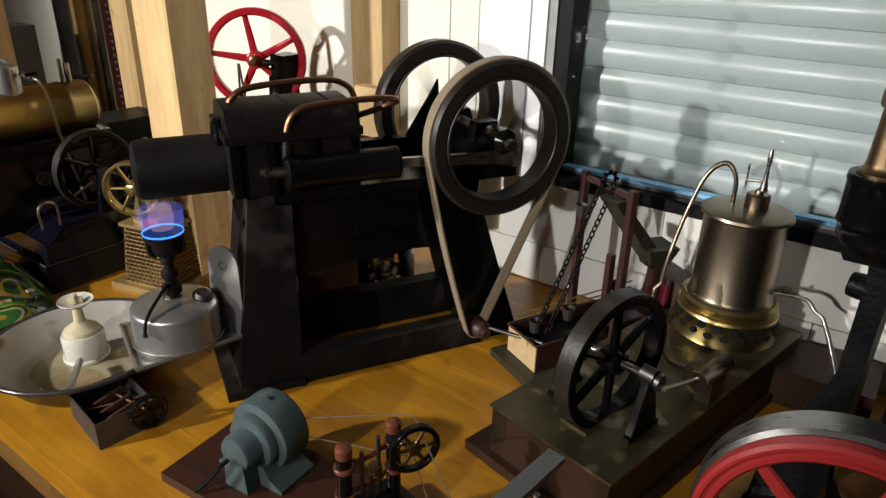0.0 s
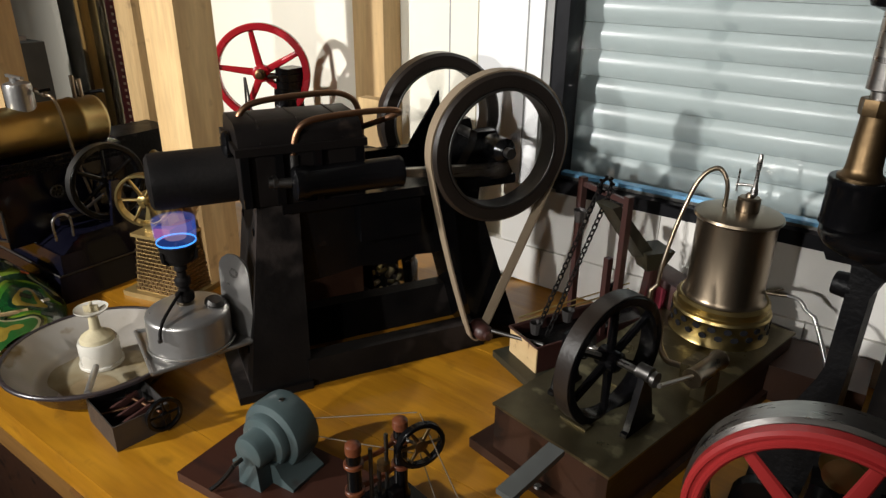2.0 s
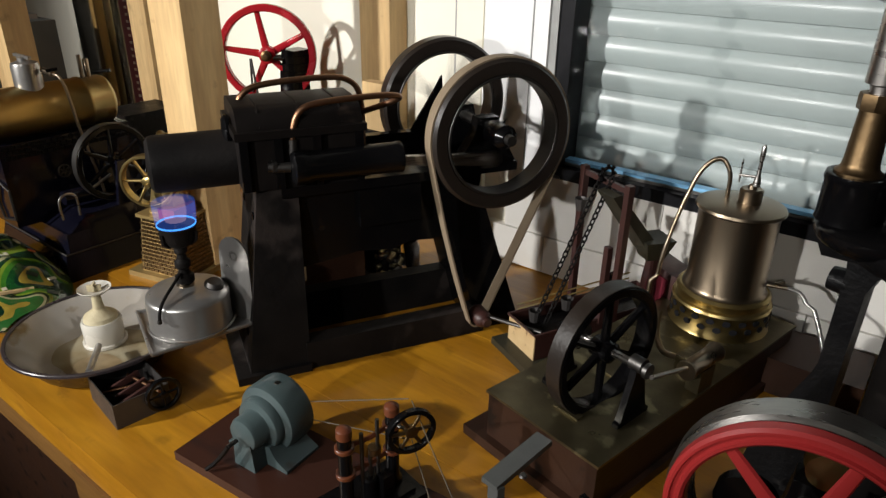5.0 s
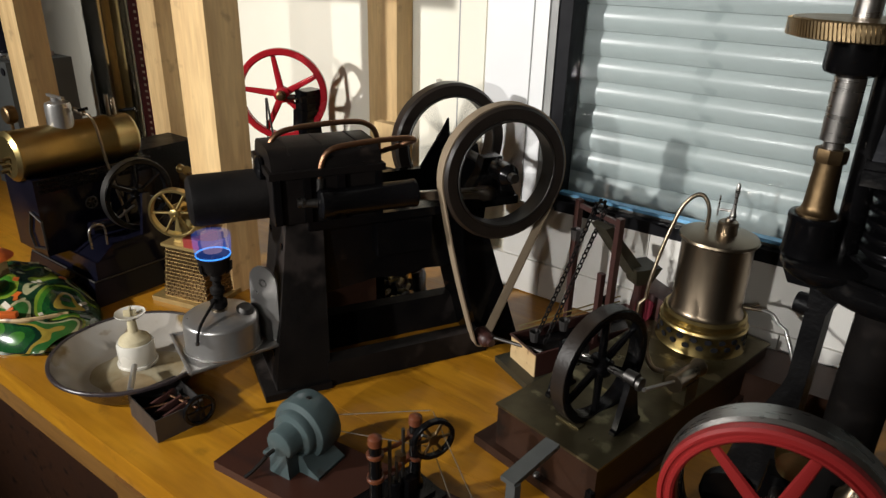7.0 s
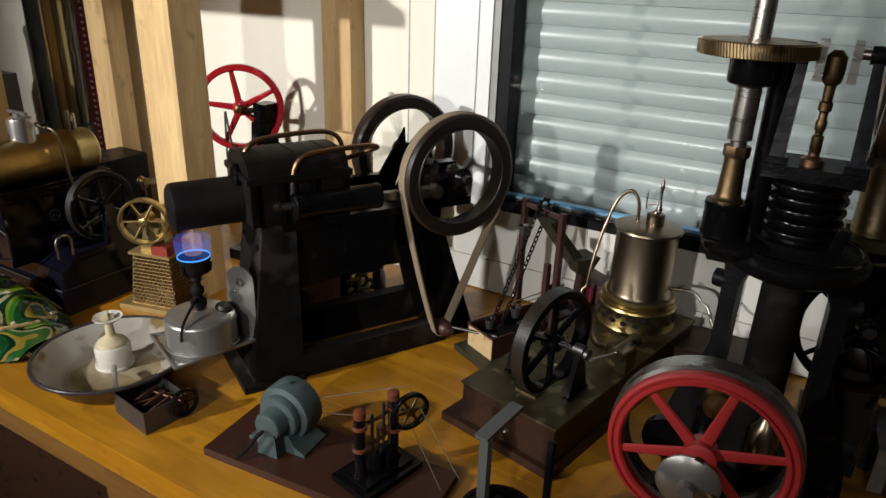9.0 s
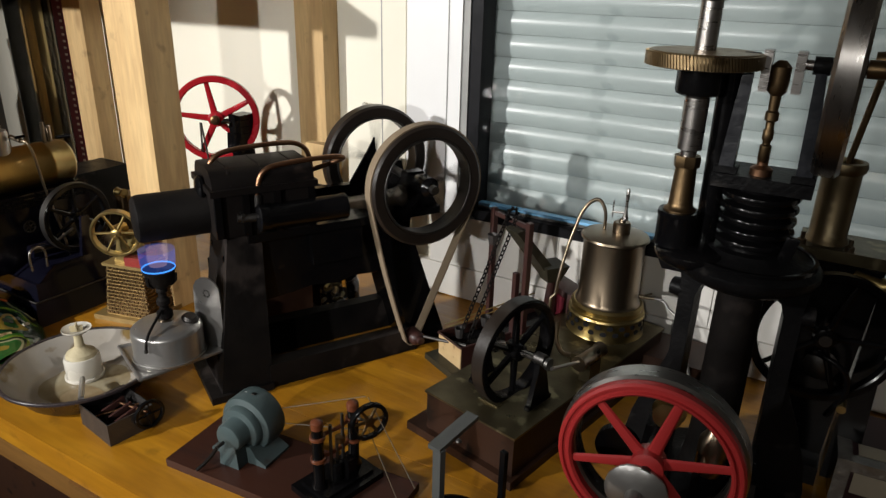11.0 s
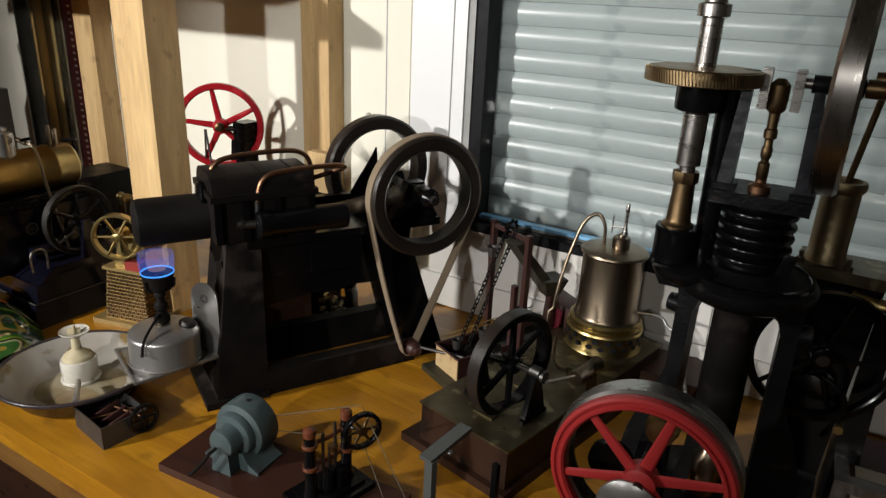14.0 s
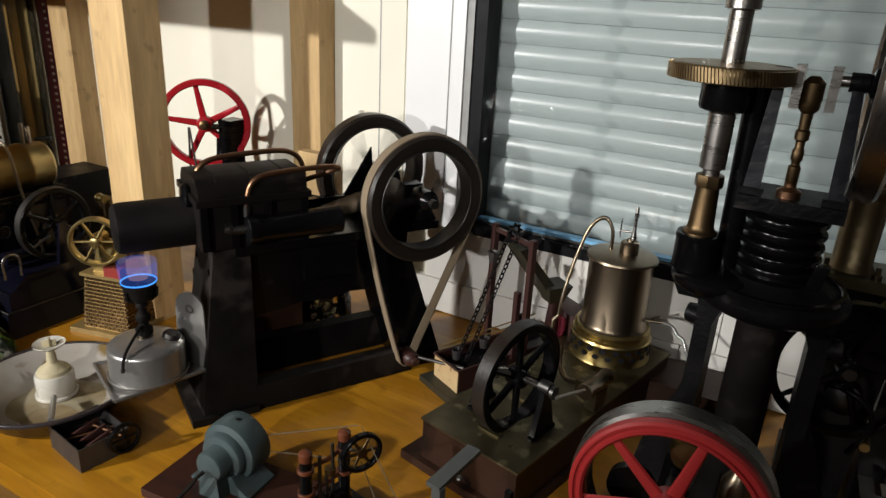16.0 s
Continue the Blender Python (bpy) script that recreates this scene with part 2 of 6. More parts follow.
M_BOARD = shader("dark_mahogany", (0.040, 0.0145, 0.009), 0.42, other=(0.024, 0.009, 0.006), scale=14, stretch=(0.2, 1, 1), bump=0.10, spec=0.22, spots=(0.022, 0.010, 0.008), spot_scale=30, spot_at=0.62)
M_PLINTH = shader("stained_plinth", (0.033, 0.0145, 0.008), 0.45, other=(0.020, 0.009, 0.006), scale=16, stretch=(1, 0.2, 1), bump=0.12, spec=0.2, spots=(0.012, 0.007, 0.005), spot_scale=34, spot_at=0.60)
M_OXIDE = shader("red_brown_paint", (0.042, 0.015, 0.012), 0.45, other=(0.022, 0.009, 0.008), scale=40, bump=0.15, spots=(0.04, 0.02, 0.02), spot_scale=40, spot_at=0.6)
M_CAP = shader("copper_red_lacquer", (0.12, 0.036, 0.014), 0.32, other=(0.10, 0.026, 0.015), scale=60, bump=0.15, spots=(0.03, 0.015, 0.012), spot_scale=70, spot_at=0.62)
M_CORD = shader("waxed_cord", (0.085, 0.062, 0.036), 0.7, other=(0.045, 0.032, 0.02), scale=200, bump=0.2)
M_OLIVE = shader("olive_paint", (0.020, 0.020, 0.012), 0.45, other=(0.034, 0.026, 0.014), scale=40, bump=0.15)
M_CREAM = shader("cream_litho_tin", (0.52, 0.38, 0.20), 0.4, other=(0.38, 0.24, 0.12), scale=50, bump=0.06, spots=(0.16, 0.09, 0.04), spot_scale=45, spot_at=0.58)
M_TINBOX = shader("dark_tinplate", (0.075, 0.070, 0.068), 0.42, 0.6, other=(0.045, 0.040, 0.038), scale=25, bump=0.2)
M_BELT = shader("canvas_belt", (0.23, 0.175, 0.115), 0.75, other=(0.17, 0.12, 0.075), scale=60, stretch=(1, 1, 0.2), bump=0.2)
M_NAVY = shader("blue_black_enamel", (0.003, 0.003, 0.007), 0.16, other=(0.006, 0.006, 0.012), scale=14, bump=0.04, spec=0.5)
M_MAROON = shader("maroon_paint", (0.15, 0.018, 0.030), 0.35, other=(0.10, 0.012, 0.02), scale=20, bump=0.05)
M_SHADE = shader("gap_shade_and_foot", (0.03, 0.024, 0.018), 0.8, scale=8, bump=0.1)
M_FLOOR = shader("room_floor", (0.07, 0.055, 0.045), 0.6, scale=6, bump=0.1)
M_ROOM = shader("room_paint", (0.22, 0.20, 0.17), 0.85, scale=4, bump=0.1)
M_STAND = shader("hammered_iron", (0.008, 0.009, 0.012), 0.40, other=(0.022, 0.023, 0.028), scale=45, bump=0.8, bump_scale=60, spec=0.25)
M_SMOKE = glass("smoky_plastic", (0.90, 0.87, 0.79), 0.10)
M_SLATE = shader("slate_grey_paint", (0.065, 0.070, 0.068), 0.5, other=(0.05, 0.052, 0.05), scale=25, bump=0.1)
M_WHITEBEAD = shader("white_bead", (0.7, 0.66, 0.6), 0.4, bump=0)
M_OXIDERED = shader("faded_red_paint", (0.22, 0.022, 0.016), 0.5, other=(0.12, 0.014, 0.012), scale=60, bump=0.2)
M_GILT = shader("gilt_tinplate", (0.34, 0.24, 0.095), 0.42, 0.55, other=(0.22, 0.15, 0.055), scale=40, bump=0.08)
M_STAIN = shader("dried_residue", (0.13, 0.085, 0.035), 0.45, other=(0.24, 0.18, 0.10), scale=45, mix=0.9, bump=0.15)
M_FILM = shader("dried_film", (0.30, 0.27, 0.19), 0.22, other=(0.17, 0.12, 0.055), scale=14, mix=1.0, bump=0.06, spots=(0.10, 0.065, 0.02), spot_scale=24, spot_at=0.60)
# Bench pine in a darker tone, so dim front light is in the colour.
M_APRON = wood("dimmed_pine_edge", (0.17, 0.080, 0.016), (0.10, 0.042, 0.008), 0.5, vary=0.05, rings=9)
M_ORANGE = shader("orange_tin", (0.60, 0.12, 0.02), 0.35, bump=0.03)
M_CARD = shader("worn_card", (0.035, 0.011, 0.013), 0.4, other=(0.022, 0.007, 0.009), scale=20, bump=0.1)
M_CARTON = shader("brown_carton", (0.075, 0.030, 0.014), 0.55, other=(0.045, 0.018, 0.009), scale=30, bump=0.12)
M_LABEL = shader("paper_label", (0.50, 0.46, 0.36), 0.7, other=(0.42, 0.37, 0.28), scale=30, bump=0.1)
M_SMOKEGREEN = shader("dark_green_print", (0.006, 0.030, 0.012), 0.2, bump=0.02)
M_TAPE = shader("clear_tape", (0.35, 0.34, 0.32), 0.12, 0.5, scale=60, mix=0.9, bump=0.8, bump_scale=90)
M_FLAME = glow("flame_blue", (0.09, 0.22, 1.0), 1.1, 0.88)
M_POSTGLOW = glow("post_glow", (0.9, 0.55, 0.60), 0.9, 0.90)
M_FLAMEEDGE = glow("flame_edge", (0.06, 0.32, 1.0), 1.7, 0.45)


def tin_landscape():
    """Printed tin under gloss lacquer: winding bands of greens, yellow and cream."""
    m = bpy.data.materials.new("printed_tin")
    m.use_nodes = True
    t, n = m.node_tree, m.node_tree.nodes
    b = n["Principled BSDF"]
    b.inputs["Roughness"].default_value = 0.16
    b.inputs["Coat Weight"].default_value = 0.6
    co = n.new("ShaderNodeTexCoord")
    warp = n.new("ShaderNodeTexNoise")
    warp.inputs["Scale"].default_value, warp.inputs["Detail"].default_value = 6.5, 1.8
    t.links.new(co.outputs["Object"], warp.inputs["Vector"])
    many = n.new("ShaderNodeMath")
    many.operation = "MULTIPLY"
    many.inputs[1].default_value = 5.0
    t.links.new(warp.outputs[0], many.inputs[0])
    part_of = n.new("ShaderNodeMath")
    part_of.operation = "FRACT"
    t.links.new(many.outputs[0], part_of.inputs[0])
    ramp = n.new("ShaderNodeValToRGB")
    ramp.color_ramp.interpolation = "CONSTANT"
    bands = ((0.0, (0.010, 0.075, 0.018)), (0.20, (0.05, 0.20, 0.022)), (0.38, (0.20, 0.30, 0.03)), (0.50, (0.010, 0.045, 0.020)),
             (0.62, (0.42, 0.40, 0.22)), (0.70, (0.03, 0.14, 0.03)), (0.84, (0.36, 0.26, 0.04)), (0.92, (0.004, 0.03, 0.015)))
    stops = ramp.color_ramp.elements
    for k, (at, c) in enumerate(bands):
        e = stops[k] if k < 2 else stops.new(at)
        e.position, e.color = at, (*c, 1)
    t.links.new(part_of.outputs[0], ramp.inputs[0])
    fine = n.new("ShaderNodeTexNoise")
    fine.inputs["Scale"].default_value = 70
    t.links.new(co.outputs["Object"], fine.inputs["Vector"])
    mix = n.new("ShaderNodeMix")
    mix.data_type, mix.blend_type = "RGBA", "MULTIPLY"
    mix.inputs[0].default_value = 0.6
    t.links.new(ramp.outputs[0], mix.inputs[6])
    t.links.new(fine.outputs[0], mix.inputs[7])
    t.links.new(mix.outputs[2], b.inputs["Base Color"])
    return m


M_TIN = tin_landscape()


# ---- mesh helpers ----
def part(name, bm, material, parent=None, label="", smooth=True, bevel=0.0):
    if bevel:
        edges = [e for e in bm.edges if len(e.link_faces) == 2 and e.calc_face_angle() > 0.9]
        bmesh.ops.bevel(bm, geom=edges, offset=bevel, segments=2, affect="EDGES", profile=0.6)
    bmesh.ops.recalc_face_normals(bm, faces=bm.faces)
    me = bpy.data.meshes.new(name)
    bm.to_mesh(me)
    bm.free()
    if smooth:
        for p in me.polygons:
            p.use_smooth = True
        me.set_sharp_from_angle(angle=radians(38))
    me.materials.append(material)
    ob = new(name, me)
    if parent is not None:
        ob.parent = parent
    if label:
        ob["label"] = label
    return ob


def thing(name, m, label, category, group="", kind=""):
    ob = new(name)
    ob.empty_display_size = 0.02
    ob.matrix_world = m
    return tagged(ob, label, category, group, kind)


def fresh():
    return bmesh.new()


def box(bm, x0, x1, y0, y1, z0, z1, m=None):
    vs = [bm.verts.new((x, y, z)) for z in (z0, z1) for x, y in ((x0, y0), (x1, y0), (x1, y1), (x0, y1))]
    for f in ((3, 2, 1, 0), (4, 5, 6, 7), (0, 1, 5, 4), (1, 2, 6, 5), (2, 3, 7, 6), (3, 0, 4, 7)):
        bm.faces.new([vs[i] for i in f])
    if m is not None:
        bmesh.ops.transform(bm, matrix=m, verts=vs)
    return bm


def prism(bm, outline, lo, hi, axis="y"):
    """A flat outline of (a, b) points pushed along an axis from lo to hi."""
    def at(a, b, c):
        return {"y": (a, c, b), "x": (c, a, b), "z": (a, b, c)}[axis]
    n = len(outline)
    p = [bm.verts.new(at(a, b, lo)) for a, b in outline]
    q = [bm.verts.new(at(a, b, hi)) for a, b in outline]
    bm.faces.new(p)
    bm.faces.new(q[::-1])
    for i in range(n):
        bm.faces.new((p[i], q[i], q[(i + 1) % n], p[(i + 1) % n]))
    return bm


def frame_of(a, b):
    d = Vector(b) - Vector(a)
    return Matrix.Translation(a) @ d.to_track_quat("Z", "Y").to_matrix().to_4x4(), d.length


def lathe(bm, profile, m=None, n=32, closed=False):
    """Turns (radius, height) points round the z axis of m. closed: the profile is a loop (a ring)."""
    m = m or Matrix()
    rows = []
    for r, z in profile:
        if r < 1e-6:
            rows.append([bm.verts.new(m @ Vector((0, 0, z)))])
        else:
            rows.append([bm.verts.new(m @ Vector((r * math.cos(k * math.tau / n), r * math.sin(k * math.tau / n), z))) for k in range(n)])
    pairs = list(zip(rows, rows[1:])) + ([(rows[-1], rows[0])] if closed else [])
    for a, b in pairs:
        for k in range(n):
            j = (k + 1) % n
            if len(a) == 1 and len(b) == 1:
                break
            if len(a) == 1:
                bm.faces.new((a[0], b[j], b[k]))
            elif len(b) == 1:
                bm.faces.new((a[k], a[j], b[0]))
            else:
                bm.faces.new((a[k], a[j], b[j], b[k]))
    if not closed:
        for end in (rows[0], rows[-1]):
            if len(end) > 1:
                bm.faces.new(end if end is rows[-1] else end[::-1])
    return bm


def rod(bm, a, b, r, r2=None, n=14):
    m, h = frame_of(a, b)
    return lathe(bm, [(r, 0), (r if r2 is None else r2, h)], m, n)


def tube(bm, points, r, n=10):
    """A round pipe along points."""
    pts = [Vector(p) for p in points]
    rings = []
    up = Vector((0.3, 0.2, 1)).normalized()
    for i, p in enumerate(pts):
        d = (pts[min(i + 1, len(pts) - 1)] - pts[max(i - 1, 0)]).normalized()
        s = d.cross(up)
        if s.length < 1e-3:
            s = d.cross(Vector((1, 0, 0)))
        s.normalize()
        w = s.cross(d).normalized()
        up = w
        rings.append([bm.verts.new(p + r * (math.cos(k * math.tau / n) * s + math.sin(k * math.tau / n) * w)) for k in range(n)])
    for a, b in zip(rings, rings[1:]):
        for k in range(n):
            bm.faces.new((a[k], a[(k + 1) % n], b[(k + 1) % n], b[k]))
    bm.faces.new(rings[0][::-1])
    bm.faces.new(rings[-1])
    return bm


def curve_points(points, n=8):
    """A smooth line through points."""
    p = [Vector(q) for q in points]
    p = [2 * p[0] - p[1]] + p + [2 * p[-1] - p[-2]]
    out = []
    for i in range(1, len(p) - 2):
        for k in range(n):
            t = k / n
            out.append(0.5 * ((2 * p[i]) + (p[i + 1] - p[i - 1]) * t + (2 * p[i - 1] - 5 * p[i] + 4 * p[i + 1] - p[i + 2]) * t * t
                              + (3 * p[i] - p[i - 1] - 3 * p[i + 1] + p[i + 2]) * t ** 3))
    out.append(p[-2])
    return out


def ring(bm, R, r, w, m=None, n=56, groove=0.0):
    """A wheel rim round z: outer radius R, inner radius r, width w, with eased edges."""
    e = min(w, R - r) * 0.18
    prof = [(r, -w / 2 + e), (r + e, -w / 2), (R - e, -w / 2), (R, -w / 2 + e), (R, w / 2 - e), (R - e, w / 2)]
    if groove:
        mid = (R + r) / 2
        prof += [(mid + groove, w / 2), (mid + groove * 0.6, w / 2 - groove), (mid - groove * 0.6, w / 2 - groove), (mid - groove, w / 2)]
    prof += [(r + e, w / 2), (r, w / 2 - e)]
    return lathe(bm, prof, m, n, closed=True)


def spoke(bm, r0, r1, w0, w1, depth, angle, m=None):
    """A tapered straight spoke with a rounded section."""
    mm = (m or Matrix()) @ Matrix.Rotation(angle, 4, "Z")
    vs = []
    for r, w in ((r0, w0), (r1, w1)):
        vs.append([bm.verts.new(mm @ Vector((r, w / 2 * math.cos(k * math.tau / 8), depth / 2 * math.sin(k * math.tau / 8)))) for k in range(8)])
    for k in range(8):
        bm.faces.new((vs[0][k], vs[0][(k + 1) % 8], vs[1][(k + 1) % 8], vs[1][k]))
    bm.faces.new(vs[0][::-1])
    bm.faces.new(vs[1])
    return bm


def wheel(name, parent, m, R, r, w, hub, spokes, rim_mat, spoke_mat, spoke_w=0.008, groove=0.0, hub_len=None, start=0.0):
    """A spoked wheel as a part with rim, spokes and hub under it; its axis is z of m."""
    hl = hub_len or w * 1.2
    hub_ob = part(name, lathe(fresh(), [(hub * 0.55, -hl / 2), (hub, -hl / 2 + hub * 0.2), (hub, hl / 2 - hub * 0.2), (hub * 0.55, hl / 2)], None, 24), spoke_mat, parent)
    hub_ob.matrix_local = m
    part("rim", ring(fresh(), R, r, w, None, 72, groove), rim_mat, hub_ob)
    for k in range(spokes):
        part("spoke", spoke(fresh(), hub * 0.8, r + 0.001, spoke_w * 1.25, spoke_w * 0.85, w * 0.45, start + k * math.tau / spokes), spoke_mat, hub_ob)
    return hub_ob


FACE_Y = Matrix.Rotation(radians(90), 4, "X")   # turns a z axis to -y
FACE_X = Matrix.Rotation(radians(90), 4, "Y")   # turns a z axis to +x


# ---- large structure ----
WALL_Y, BENCH_Z = 1.107, 0.9
WIN_L, WIN_R, WIN_B, WIN_T = -0.432, 0.615, 1.096, 2.05


def structure(name, bm, material, label, bevel=0.0):
    ob = part(name, bm, material, None, "", bevel=bevel)
    return tagged(ob, label, name.split("_")[0], "", "structure")


structure("floor", box(fresh(), -3.2, 2.6, -3.2, 1.4, -0.1, 0.0), M_FLOOR, "dull brown room floor in shadow")
structure("ceiling", box(fresh(), -3.2, 2.6, -3.2, 1.4, 2.5, 2.6), M_ROOM, "plain painted room ceiling")
structure("wall_south", box(fresh(), -3.2, 2.6, -3.3, -3.2, 0, 2.5), M_ROOM, "plain painted wall behind the viewer")
structure("wall_west", box(fresh(), -3.3, -3.2, -3.2, 1.4, 0, 2.5), M_ROOM, "plain painted side wall of the room")
structure("wall_east", box(fresh(), 2.6, 2.7, -3.2, 1.4, 0, 2.5), M_ROOM, "plain painted side wall of the room")
bm = fresh()
box(bm, -3.2, -0.575, WALL_Y, 1.40, 0, 2.5)
box(bm, -0.575, 0.76, WALL_Y + 0.012, 1.40, 0, WIN_B - 0.006)
box(bm, 0.76, 2.6, WALL_Y, 1.40, 0, 2.5)
box(bm, -0.575, 0.76, WALL_Y + 0.012, 1.40, 2.2, 2.5)
structure("wall_north", bm, M_WALL, "cream painted wall behind the workbench")
structure("trim", box(fresh(), -0.645, -0.6395, WALL_Y - 0.003, WALL_Y + 0.01, BENCH_Z, 2.2), M_GREY, "thin joint line in the cream wall")
structure("trim", box(fresh(), -0.6395, -0.582, WALL_Y - 0.006, WALL_Y + 0.01, BENCH_Z, 2.2), M_WALL, "cream painted edge board beside the window")


def window():
    w = thing("window_1", Matrix.Translation((0, WALL_Y, WIN_B)), "white plastic window at night before a lowered roller shutter", "window", "", "structure")
    h = WIN_T - WIN_B
    bm = box(fresh(), -0.575, -0.448, -0.012, 0.09, 0, h + 0.1)
    part("window_frame", bm, M_PVC, w, "white plastic window frame", bevel=0.004)
    part("frame_groove", box(fresh(), -0.4785, -0.4765, -0.0135, 0.0, 0.0, h + 0.1), M_GREY, w)
    part("window_frame", box(fresh(), 0.632, 0.76, -0.012, 0.09, 0, h + 0.1), M_PVC, w, "white plastic window frame", bevel=0.004)
    part("window_frame", box(fresh(), -0.448, 0.632, -0.012, 0.09, h + 0.016, h + 0.1), M_PVC, w, "white plastic window frame")
    part("bead", box(fresh(), -0.448, -0.433, -0.008, 0.05, 0.0, h + 0.016), M_GREY, w, "grey glazing bead")
    part("bead", box(fresh(), 0.616, 0.632, -0.008, 0.05, 0.0, h + 0.016), M_GREY, w, "grey glazing bead")
    part("gasket", box(fresh(), -0.433, -0.408, -0.004, 0.05, 0.0, h), M_RUBBER, w, "black rubber gasket", bevel=0.002)
    part("gasket", box(fresh(), 0.595, 0.616, -0.004, 0.05, 0.0, h), M_RUBBER, w, "black rubber gasket", bevel=0.002)
    part("gasket", box(fresh(), -0.408, 0.595, -0.004, 0.05, -0.006, 0.016), M_RUBBER, w, "black rubber gasket", bevel=0.002)
    part("spacer", box(fresh(), -0.408, 0.595, 0.012, 0.03, 0.0225, 0.0285), M_BLUE, w, "shiny blue protective film strip")
    part("spacer", box(fresh(), -0.408, 0.595, 0.012, 0.03, 0.0170, 0.0220), M_STEEL, w, "bright metal spacer")
    p = part("pane", box(fresh(), -0.410, 0.597, 0.004, 0.007, 0.010, h), M_GLASS, w, "clear glass pane", smooth=False)
    p.visible_shadow = False
    return w


WINDOW = window()


def shutter():
    """Curved slats, one above another, hung behind the pane."""
    s = thing("roller_shutter", Matrix.Translation((0, WALL_Y + 0.058, WIN_B - 0.029)), "lowered grey-green roller shutter with glossy curved slats", "shutter", "", "structure")
    pitch, n = 0.0440, 9
    bm = fresh()
    pts = []
    for k in range(n + 1):
        f = k / n
        pts.append((0.006 - 0.008 * math.sin(math.pi * (f * 0.93 + 0.04)) ** 0.8, f * pitch * 0.985))
    back = [(y + 0.008, z) for y, z in pts[::-1]]
    prism(bm, pts + back, -0.425, 0.612, "x")
    bmesh.ops.recalc_face_normals(bm, faces=bm.faces)
    first = part("slat", bm, M_SLAT, s)
    for k in range(1, 23):
        o = first.copy()
        scene.collection.objects.link(o)
        o.parent = s
        o.location = (0, 0.0004 * (k % 3), k * pitch)
    # Unseen dark sheet added behind the slats, painting the shade in their gaps.
    part("slat_gap_shade", box(fresh(), -0.43, 0.615, 0.02, 0.03, -0.02, 1.0), M_SHADE, s)
    return s


shutter()


def bench():
    b = thing("workbench", Matrix.Translation((0, 0, BENCH_Z)), "yellow varnished pine workbench crowded with model engines", "workbench")
    y0, y1, n = 0.322, WALL_Y - 0.002, 6
    step = (y1 - y0) / n
    for k in range(n):
        bm = box(fresh(), -2.35, 1.3, y0 + k * step + 0.0004, y0 + (k + 1) * step - 0.0004, -0.045, -0.0004 * (k % 2))
        part("plank", bm, M_BENCH, b, bevel=0.0012)
    part("apron", box(fresh(), -0.662, 1.3, 0.318, 0.345, -0.20, -0.0455), M_APRON, b, "pine apron board, dim light put into its colour", bevel=0.003)
    part("apron", box(fresh(), -2.35, -0.6635, 0.3225, 0.345, -0.085, -0.0455), M_APRON, b, "narrow pine apron board", bevel=0.003)
    # Borrows the dark plinth stain to paint in the shaded bench front.
    part("front_panel", box(fresh(), -2.35, -0.664, 0.40, 0.42, -0.88, -0.046), M_PLINTH, b, "recessed front panel, shade put into its dark colour")
    part("leg", box(fresh(), -0.74, -0.664, 0.345, 0.42, -0.90, -0.2), M_POST, b)
    part("leg", box(fresh(), 1.2, 1.28, 0.345, 0.42, -0.90, -0.2), M_POST, b)
    return b


bench()


def shelf_rack():
    s = thing("shelf_rack", Matrix.Translation((-1.25, 0.9, BENCH_Z)), "raw pine shelf rack with square posts standing on the workbench", "shelf")
    ox, oy = -1.25, 0.9
    for x0, x1, y0, y1 in ((-0.998, -0.905, 0.72, 0.792), (-1.69, -1.61, 0.72, 0.782), (-0.836, -0.760, 1.055, 1.105), (-1.575, -1.500, 1.0, 1.055)):
        part("post", box(fresh(), x0 - ox, x1 - ox, y0 - oy, y1 - oy, 0, 1.2), M_POST, s, bevel=0.003)
    for z in (0.640, 1.1):
        part("shelf_board", box(fresh(), -2.0 - ox, -0.835 - ox, 0.66 - oy, 1.104 - oy, z, z + 0.025), M_SHELF, s, bevel=0.002)
    return s


shelf_rack()


# ---- hot-air engine ----
ENGINE_M = Matrix.Translation((0.4 * 0.484 - 0.84 * 0.875, 0.4 * 0.875 + 0.84 * 0.484, BENCH_Z)) @ Matrix.Rotation(math.atan2(0.875, 0.484), 4, "Z")
SHAFT_X, SHAFT_Z, CRANK = 0.170, 0.326, 0.043


def loft(bm, a, b, z0, z1):
    """A block between the rectangles a and b (x0, x1, y0, y1)."""
    vs = [bm.verts.new((x, y, z)) for (x0, x1, y0, y1), z in ((a, z0), (b, z1)) for x, y in ((x0, y0), (x1, y0), (x1, y1), (x0, y1))]
    for f in ((3, 2, 1, 0), (4, 5, 6, 7), (0, 1, 5, 4), (1, 2, 6, 5), (2, 3, 7, 6), (3, 0, 4, 7)):
        bm.faces.new([vs[i] for i in f])
    return bm


